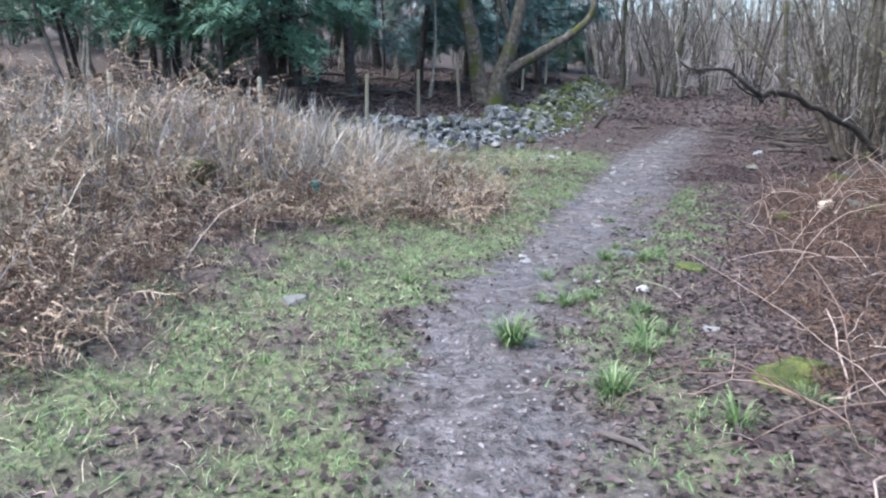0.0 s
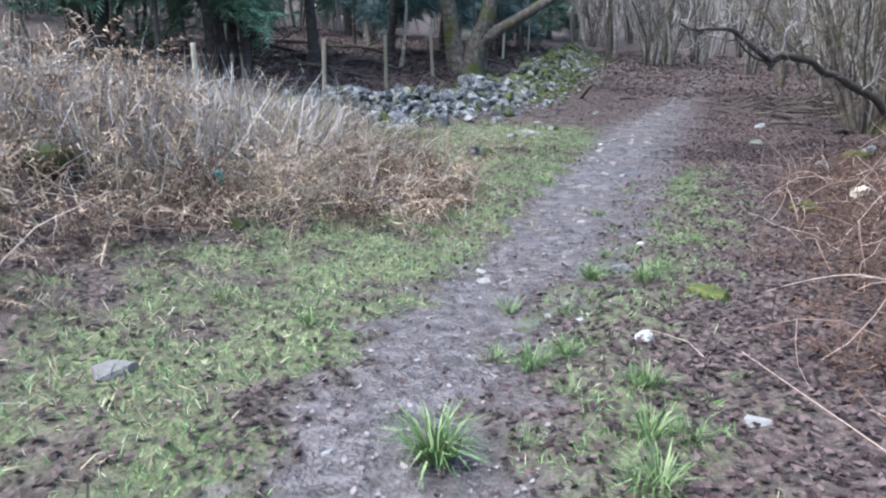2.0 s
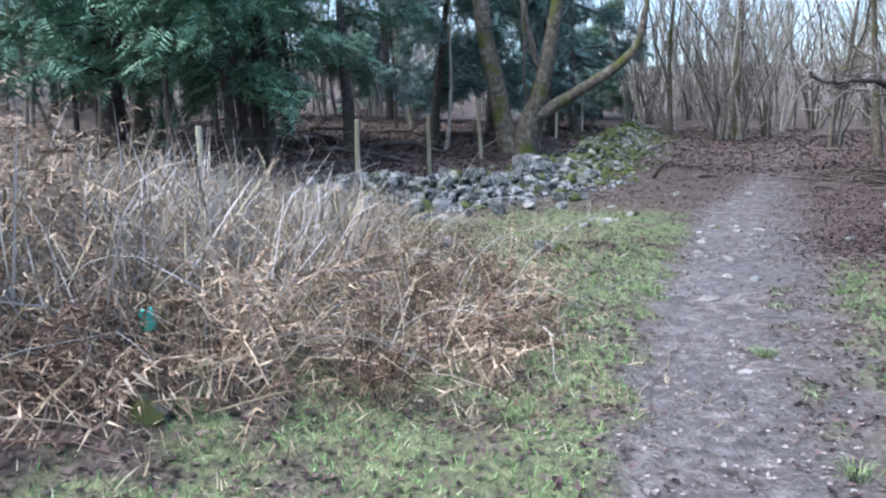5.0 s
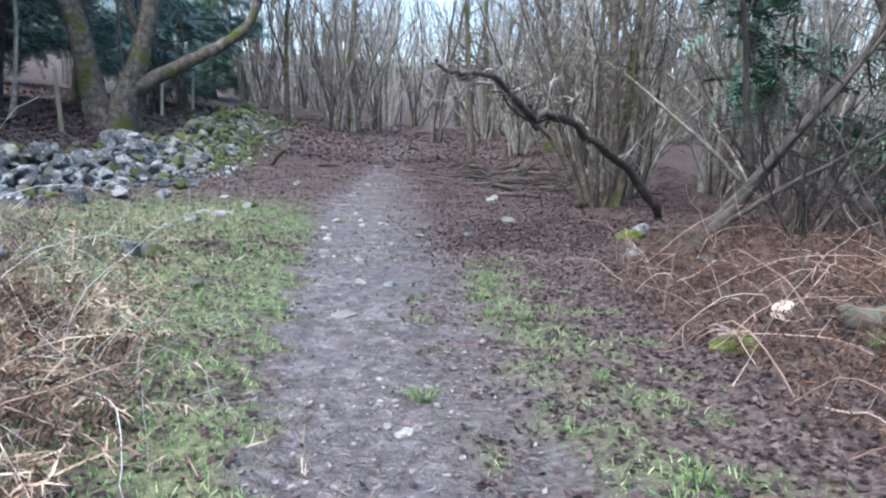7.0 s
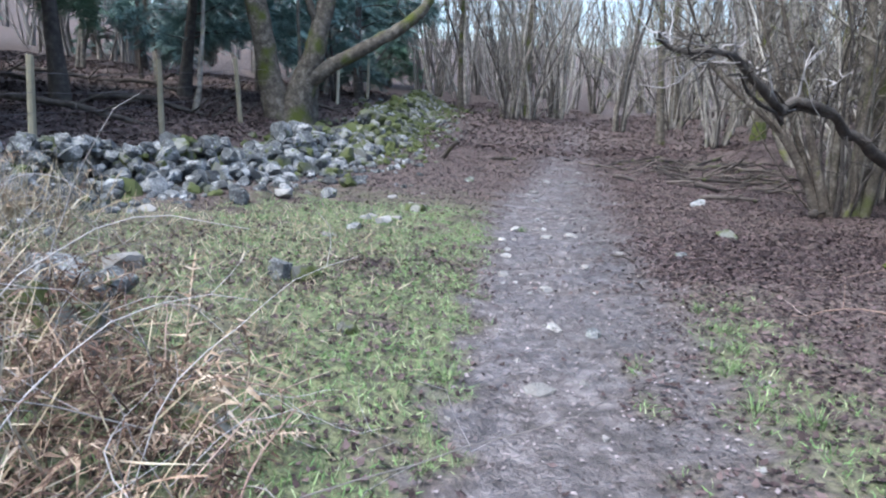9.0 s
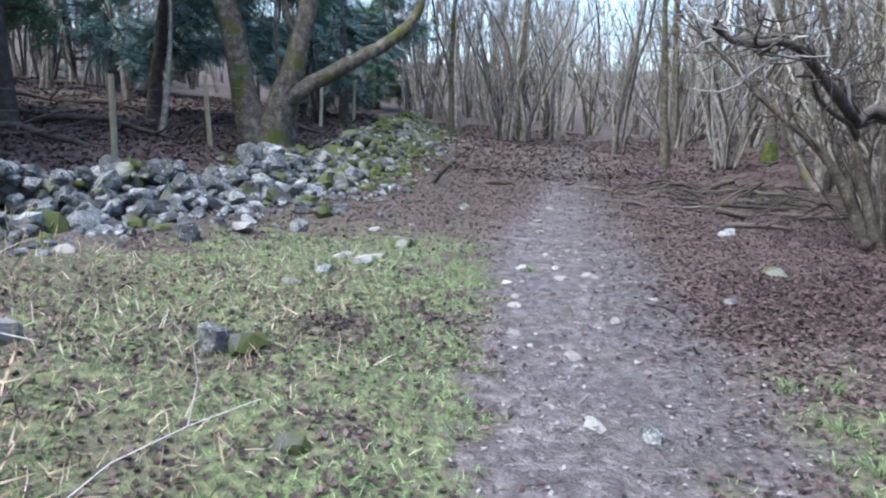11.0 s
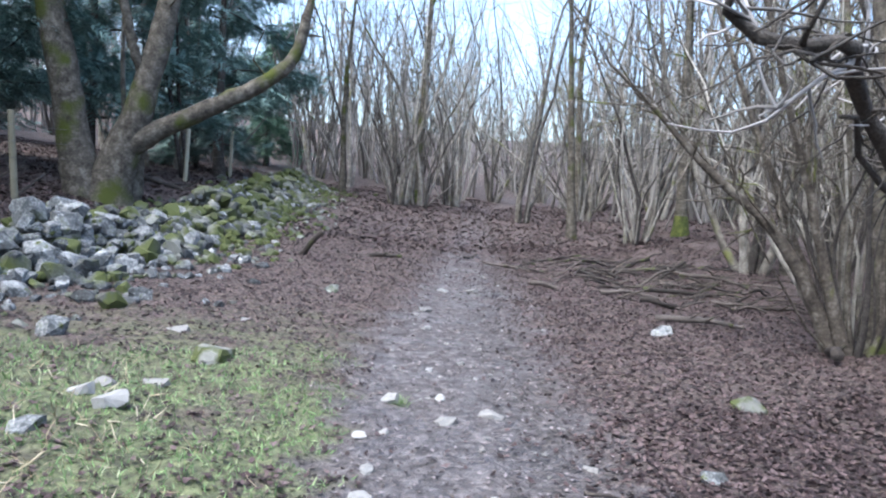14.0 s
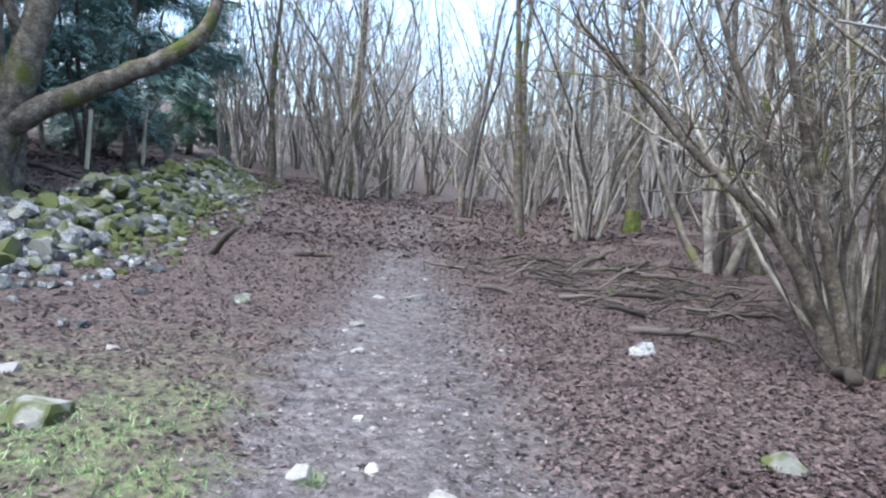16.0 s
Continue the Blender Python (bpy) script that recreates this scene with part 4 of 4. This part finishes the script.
litter_leaves("leaf_litter", 70, 110000, (-3, 9.5, 1.0, 17), leaf_keep, 0.03, 0.07, "brown fallen leaves strewn over the ground")
litter_leaves("leaf_litter", 71, 150000, (0, 17, 14.5, 29), leaf_keep, 0.03, 0.068, "thick brown fallen leaves under the hazels")
litter_leaves("leaf_litter", 72, 52000, (-12, 26, 27.5, 44), lambda x, y: 0.9 + 0 * x, 0.08, 0.16, "brown fallen leaves deep in the wood")
litter_leaves("leaf_litter", 74, 45000, (-14, 4, 16, 30), lambda x, y: 1.0 * (x < wall_x(y) - 0.3), 0.06, 0.13, "brown fallen leaves behind the stone wall")
litter_leaves("trodden_leaves", 73, 190000, (-1, 12, 1.0, 27), lambda x, y: masks(x, y)[0] * 0.45, 0.015, 0.045, "muddy trodden leaf scraps on the path", M_MUDLEAF)


# ---- tufts and moss ----
def tuft(x, y, n, h, label):
    rr = np.random.default_rng(int(abs(x * 100) + y * 10))
    e = empty_thing("grass_tuft", (x, y, gz(x, y)), label, "grass tuft", "green tufts by the path")
    g = Geo()
    a = rr.uniform(0, 6.283, n)
    w = np.stack([np.cos(a) * 0.05, np.sin(a) * 0.05, np.zeros(n)], -1) * rr.uniform(0, 1.6, n)[:, None]
    tl = [blade_tris(rr, b, 0.022) for b in (0.35, 0.6, 0.85)]
    scatter(g, tl, w, a - math.pi / 2, rr.normal(-0.25, 0.25, n), rr.normal(0, 0.2, n), rr.uniform(0.5, 1.1, n) * h, rr)
    tagged(put_child("foliage", g.mesh("foliage", M_TUFT, False), e), kind="stuff")


for x, y, n, h in [(0.5, 4.65, 150, 0.27), (1.0, 3.7, 110, 0.24), (1.35, 4.3, 80, 0.2), (1.55, 3.3, 80, 0.2), (1.0, 6.6, 60, 0.16), (4.5, 17.75, 80, 0.1), (1.03, 5.6, 110, 0.17), (1.25, 5.75, 110, 0.15), (0.85, 5.75, 80, 0.13), (1.45, 4.75, 90, 0.16), (1.6, 5.3, 90, 0.15), (1.75, 7.4, 120, 0.2), (2.1, 7.15, 90, 0.17), (2.3, 7.4, 90, 0.16), (2.0, 3.5, 80, 0.15), (1.7, 4.1, 80, 0.15), (2.05, 8.2, 60, 0.12), (2.45, 10.3, 90, 0.13), (5.6, 9.5, 60, 0.2)]:
    tuft(x, y, n, h, "clump of arching green grass blades at the path's edge")


rt = np.random.default_rng(120)
for _ in range(46):
    y = rt.uniform(3.2, 14)
    side = 1 if rt.random() < 0.7 else -1
    tuft(float(path_x(y) + side * (path_hw(y) + abs(rt.normal(0.1, 0.5)))), y, 45, rt.uniform(0.08, 0.17), "small clump of green grass at the path's edge")


def hump(name, x, y, sx, sy, sz, material, label, category):
    rr = np.random.default_rng(int(abs(x * 91) + y * 17))
    bm = bmesh.new()
    bmesh.ops.create_icosphere(bm, subdivisions=4, radius=1)
    o = Vector((x, y, 0))
    for v in bm.verts:
        k = 1 + 0.28 * noise.noise(v.co * 1.7 + o) + 0.14 * noise.noise(v.co * 5 + o) + 0.07 * noise.noise(v.co * 13 + o)
        v.co = Vector((v.co.x * sx * k, v.co.y * sy * k, v.co.z * sz * k))
    me = bpy.data.meshes.new(name)
    bm.to_mesh(me)
    bm.free()
    for p in me.polygons:
        p.use_smooth = True
    me.materials.append(material)
    ob = new(name, me)
    ob.matrix_basis = pose(x, y, gz(x, y) - sz * 0.15, 0, 0, rr.uniform(0, 180))
    return tagged(ob, label, category)


for x, y, sx, sy, sz in [(2.06, 3.88, 0.26, 0.16, 0.06), (2.3, 4.05, 0.16, 0.12, 0.05), (4.9, 10.1, 0.2, 0.15, 0.12), (6.3, 9.6, 0.35, 0.14, 0.12), (8.3, 15.0, 0.28, 0.2, 0.16), (2.5, 6.9, 0.16, 0.12, 0.05)]:
    hump("moss_cushion", x, y, sx, sy, sz, M_MOSS, "yellow-green moss cushion in the leaf litter", "moss")

# ---- stones on the ground ----
rs = np.random.default_rng(90)
STONES = [stone_mesh("stone", rs, M_STONE, 0.7) for _ in range(8)]
MOSSROCKS = [stone_mesh("stone", rs, M_MOSSROCK, 0.7) for _ in range(5)]
PALES = [stone_mesh("stone", rs, M_PALE, 0.55) for _ in range(6)]


def stone(x, y, s, kind="pale", sink=0.32, label=""):
    me = {"pale": PALES, "grey": STONES, "mossy": MOSSROCKS}[kind][rs.integers(0, 5)]
    ob = new("stone", me)
    ob.matrix_basis = pose(x, y, gz(x, y) + s * (0.14 - sink * 0.5), rs.uniform(-12, 12), rs.uniform(-12, 12), rs.uniform(0, 360)) @ Matrix.Diagonal((s, s, s, 1))
    words = {"pale": "pale broken limestone lying on the ground", "grey": "grey weathered limestone block in the grass", "mossy": "mossy limestone boulder among dry grass"}
    return tagged(ob, label or words[kind], "stone", "loose " + kind + " stones")


for x, y, s, k in [(-1.2, 5.4, 0.24, "pale"), (0.75, 11.9, 0.34, "mossy"), (2.04, 7.56, 0.22, "grey"), (0.87, 7.7, 0.12, "pale"), (-0.45, 17.7, 0.36, "pale"), (2.3, 17.85, 0.26, "pale"), (1.69, 16.65, 0.24, "pale"), (2.4, 18.0, 0.22, "pale"), (2.73, 18.15, 0.22, "pale"),
                   (3.15, 18.75, 0.4, "mossy"), (4.46, 17.88, 0.22, "pale"), (5.09, 17.33, 0.2, "pale"), (4.7, 17.28, 0.18, "pale"), (8.55, 19.6, 0.36, "grey"), (7.5, 23.0, 0.28, "pale"), (7.0, 23.1, 0.2, "pale"),
                   (2.16, 9.9, 0.12, "pale"), (2.7, 12.38, 0.2, "pale"), (0.86, 7.4, 0.14, "pale"), (2.2, 10.2, 0.1, "pale"), (2.05, 17.2, 0.24, "grey"), 
                   (-1.4, 8.4, 0.3, "mossy"), (3.45, 15.4, 0.14, "pale"), (3.7, 14.8, 0.16, "pale"),
                   (3.3, 13.6, 0.18, "pale"), (3.55, 13.4, 0.16, "grey"), (5.9, 15.9, 0.2, "grey"), (7.3, 17.0, 0.3, "mossy"), (1.6, 13.4, 0.2, "mossy"), (1.1, 6.3, 0.2, "mossy"), (1.75, 5.9, 0.14, "pale"), (2.0, 4.9, 0.14, "pale"),
                   (7.6, 12.8, 0.36, "grey"), (3.6, 20.2, 0.16, "pale"), (2.9, 19.6, 0.24, "pale"), (3.4, 21.0, 0.2, "grey"), (6.1, 21.5, 0.2, "pale"), (-3.9, 16.6, 0.45, "pale"), (-2.4, 17.4, 0.4, "grey"), (-4.6, 10.5, 0.35, "grey"), (-1.6, 17.1, 0.3, "grey")]:
    stone(x, y, s, k)
for x, y, s, k in [(-0.59, 14.4, 0.5, "grey"), (-0.46, 13.2, 0.46, "mossy"), (-0.04, 12.75, 0.5, "mossy"), (8.65, 15.1, 0.42, "grey"), (-3.14, 8.5, 0.6, "mossy"), (-0.12, 14.0, 0.4, "grey"), (-0.22, 15.0, 0.36, "pale"), (1.13, 14.95, 0.3, "grey"), (1.35, 14.85, 0.26, "mossy"),
                   (-0.9, 12.7, 0.4, "grey"), (2.47, 17.5, 0.22, "pale"), (2.55, 20.9, 0.26, "grey"), (6.74, 13.2, 0.34, "grey"), (1.9, 19.4, 0.3, "grey"), (1.2, 19.0, 0.3, "pale"), (0.6, 18.6, 0.34, "grey"), (2.3, 20.4, 0.3, "mossy")]:
    stone(x, y, s, k, -0.15)
for x, y, s in [(3.77, 16.25, 0.14), (4.2, 17.2, 0.12), (5.29, 16.3, 0.12), (3.9, 16.6, 0.12), (4.0, 17.1, 0.12), (4.5, 15.6, 0.14), (3.58, 13.4, 0.1)]:
    stone(x, y, s, "pale", 0.25, "flat pale stone set in the muddy path")
for _ in range(170):
    y = rs.uniform(4, 25)
    stone(float(path_x(y)) + rs.normal(0, 0.5), y, rs.uniform(0.025, 0.065) * (1 + (rs.random() < 0.12)), "pale", 0.2, "small pale stone trodden into the mud")


# ---- fallen wood ----
def branch(x, y, yaw, L, rad, z=0.0, tilt=0, material=None, label="dead fallen branch on the leaf litter", twigs=2):
    rr = np.random.default_rng(int(abs(x * 911 + y * 77 + L * 13)))
    g = Geo()
    p = curve_pts((-L / 2, 0, 0), (1, 0, 0), L, 8, rr, 0.13)
    p -= p.mean(0)
    g.tube(p, rad * np.linspace(1.1, 0.6, 9) * (1 + rr.normal(0, 0.06, 9)), 7)
    g.f.append(np.array([[0, i + 1, i] for i in range(1, 6)]))
    for _ in range(twigs):
        j = rr.integers(2, 8)
        g.tube(curve_pts(p[j], (0.8, rr.normal(0, 0.8), 0.35), L * 0.25, 3, rr, 0.15), rad * 0.45 * np.linspace(1, 0.4, 4), 5)
    ob = new("fallen_branch", g.mesh("fallen_branch", material or M_DEADWOOD))
    ob.matrix_basis = pose(x, y, gz(x, y) + rad * 0.7 + z, 0, tilt, yaw)
    return tagged(ob, label, "branch", "fallen branches")


for x, y, yw, L, rad in [(9.2, 23.2, -5, 1.5, 0.05), (11.9, 24.9, -22, 2.4, 0.06), (12.6, 25.6, 12, 2.6, 0.07), (12.0, 24.0, -35, 2.2, 0.045), (11.0, 23.4, -30, 2.6, 0.05), (10.4, 22.4, -50, 2.2, 0.035), (11.4, 22.2, -28, 2.8, 0.045),
                         (10.2, 21.2, -38, 1.9, 0.05), (9.6, 20.2, -48, 1.6, 0.06), (11.8, 21.0, -20, 2.4, 0.04), (12.8, 23.0, -40, 2.6, 0.045), (12.2, 26.2, 28, 1.8, 0.05), (13.2, 24.6, -15, 2.2, 0.05), (10.9, 24.8, 55, 1.3, 0.03), (5.0, 25.2, -18, 1.5, 0.07),
                         (6.7, 25.8, -25, 1.0, 0.05), (10.0, 18.4, 35, 1.2, 0.06), (8.9, 14.6, 20, 1.6, 0.035), (7.0, 13.6, -10, 1.4, 0.03), (6.6, 11.2, 18, 1.7, 0.03), (1.9, 6.9, 70, 0.6, 0.02), (0.95, 3.1, -40, 0.35, 0.02), (4.7, 14.7, 30, 0.5, 0.012), (5.2, 15.8, -15, 0.6, 0.012), (4.2, 15.9, 75, 0.4, 0.012), (-1.4, 9.2, -30, 0.9, 0.012)]:
    heap = x > 9 and y > 19
    branch(x, y, yw + (rs.uniform(-28, 28) if heap else 0), L * (0.65 if heap else 1), rad * (0.85 if heap else 1), 0, rs.uniform(-5, 5) if heap else 0)
for _ in range(110):
    x, y = rs.normal(11.6, 1.1), rs.normal(23.4, 1.7)
    branch(x, y, rs.uniform(-80, 60), rs.uniform(0.5, 1.5), rs.uniform(0.012, 0.028), rs.uniform(0, 0.05), rs.uniform(-4, 4))
for x, y, yw, L, rad in [(6.6, 9.3, -25, 2.2, 0.09), (7.4, 10.1, -8, 2.2, 0.07)]:
    branch(x, y, yw, L, rad, 0.05, 3, M_MOSSROCK, "fallen trunk thickly covered in bright moss")
for x, y, yw, L in [(-6, 30, 5, 5), (-4, 33, -8, 6), (-1.5, 28, 3, 4), (-8, 27, -15, 4), (-2.6, 25.2, 6, 4.2), (2.5, 33, -30, 3), (-5, 24.5, 12, 3)]:
    branch(x, y, yw, L, 0.08, 0.0, 0, M_DARKBARK, "dark fallen trunk on the floor of the fenced wood", 3)


# ---- litter ----
def crumpled(name, x, y, z, size, material, label, category):
    bm = bmesh.new()
    bmesh.ops.create_cube(bm, size=1)
    bmesh.ops.subdivide_edges(bm, edges=bm.edges, cuts=3, use_grid_fill=True)
    for v in bm.verts:
        k = 1 + 0.05 * noise.noise(v.co * 1.3 + Vector((x, y, 0)))
        v.co = Vector((v.co.x * size[0] * k, v.co.y * size[1] * k, v.co.z * size[2] * k))
    bmesh.ops.bevel(bm, geom=[e for e in bm.edges if e.calc_face_angle(0) > 1.0], offset=min(size) * 0.1, segments=2, affect="EDGES")
    me = bpy.data.meshes.new(name)
    bm.to_mesh(me)
    bm.free()
    me.materials.append(material)
    ob = new(name, me)
    ob.matrix_basis = pose(x, y, gz(x, y) + z, 8, -6, 20)
    return tagged(ob, label, category)


crumpled("discarded_carton", 5.6, 10.28, 0.16, (0.21, 0.11, 0.1), M_LITTER, "cream crumpled carton dropped in the dead bracken", "litter")
crumpled("discarded_bottle", -1.75, 9.1, 0.22, (0.08, 0.08, 0.13), M_TEAL, "turquoise plastic rubbish caught in the bracken", "litter")


# ---- the wall's stones, last ----
def drystone_wall():
    rr = np.random.default_rng(95)
    o = np.array([1.0, 22.0, gz(1.0, 22.0)])
    e = empty_thing("drystone_wall", o, "collapsed grey drystone wall with mossy limestone rubble", "wall")
    meshes = STONES + MOSSROCKS
    arr = [stone_arrays(q) for q in STONES + MOSSROCKS[:3]]
    far = [[], [], []]
    ys = np.arange(14.5, 41, 0.115)
    spots = []
    for y in ys:
        for _ in range(17):
            u = rr.normal(0.3, 0.72)
            y2 = y + rr.uniform(-0.2, 0.2)
            slope = float(wall_x(y2 + 0.2) - wall_x(y2 - 0.2)) / 0.4
            nx, ny = 1 / math.hypot(1, slope), -slope / math.hypot(1, slope)
            x, yy = float(wall_x(y2)) + nx * u, y2 + ny * u
            big = 0.62 if 18 < y < 40 else 0.4
            top = big * math.exp(-(u / 0.62) ** 2) * (1 + 0.35 * math.sin(y2 * 2.1) * math.sin(y2 * 0.77))
            spots.append((x, yy, u, rr.uniform(0.35, 1) * top, min(0.45, 0.135 * math.exp(abs(rr.normal(0, 0.55)) + 0.15)) * (1 - 0.3 * (u > 0.9))))
    order = sorted(range(len(spots)), key=lambda i: -spots[i][3] - 0.5 * (spots[i][2] > 0))
    singles = set([i for i in order if 18 < spots[i][1] < 25.5 and spots[i][2] > -0.5][:300])
    for i, (x, y, u, h, s) in enumerate(spots):
        z = gz(x, y) + h
        if i in singles:
            mossy_here = rr.random() < 0.12 + 0.5 * sstep(21, 26, y)
            ob = put_child("stone", meshes[rr.integers(8, 13) if mossy_here else rr.integers(0, 8)], e)
            ob.matrix_basis = Matrix.Translation(np.array([x, y, z]) - o) @ pose(0, 0, 0, rr.uniform(-35, 35), rr.uniform(-35, 35), rr.uniform(0, 360)) @ Matrix.Diagonal((s, s, s, 1))
        else:
            far[0].append((x - o[0], y - o[1], z - o[2]))
            far[1].append(s)
            far[2].append(rr.random() < 0.1 + 0.75 * sstep(21.5, 26.5, y))
    w, s, green = np.array(far[0]), np.array(far[1]), np.array(far[2], bool)
    for sel, material, words in ((~green, M_RUBBLE, "heaped grey rubble"), (green, M_MOSSRUBBLE, "heaped moss-grown rubble")):
        g = Geo()
        k = int(sel.sum())
        scatter(g, arr, w[sel], rr.uniform(0, 6.283, k), rr.normal(0, 0.5, k), rr.normal(0, 0.5, k), s[sel], rr)
        tagged(put_child("rubble", g.mesh("rubble", material, False), e, words), kind="stuff")


drystone_wall()
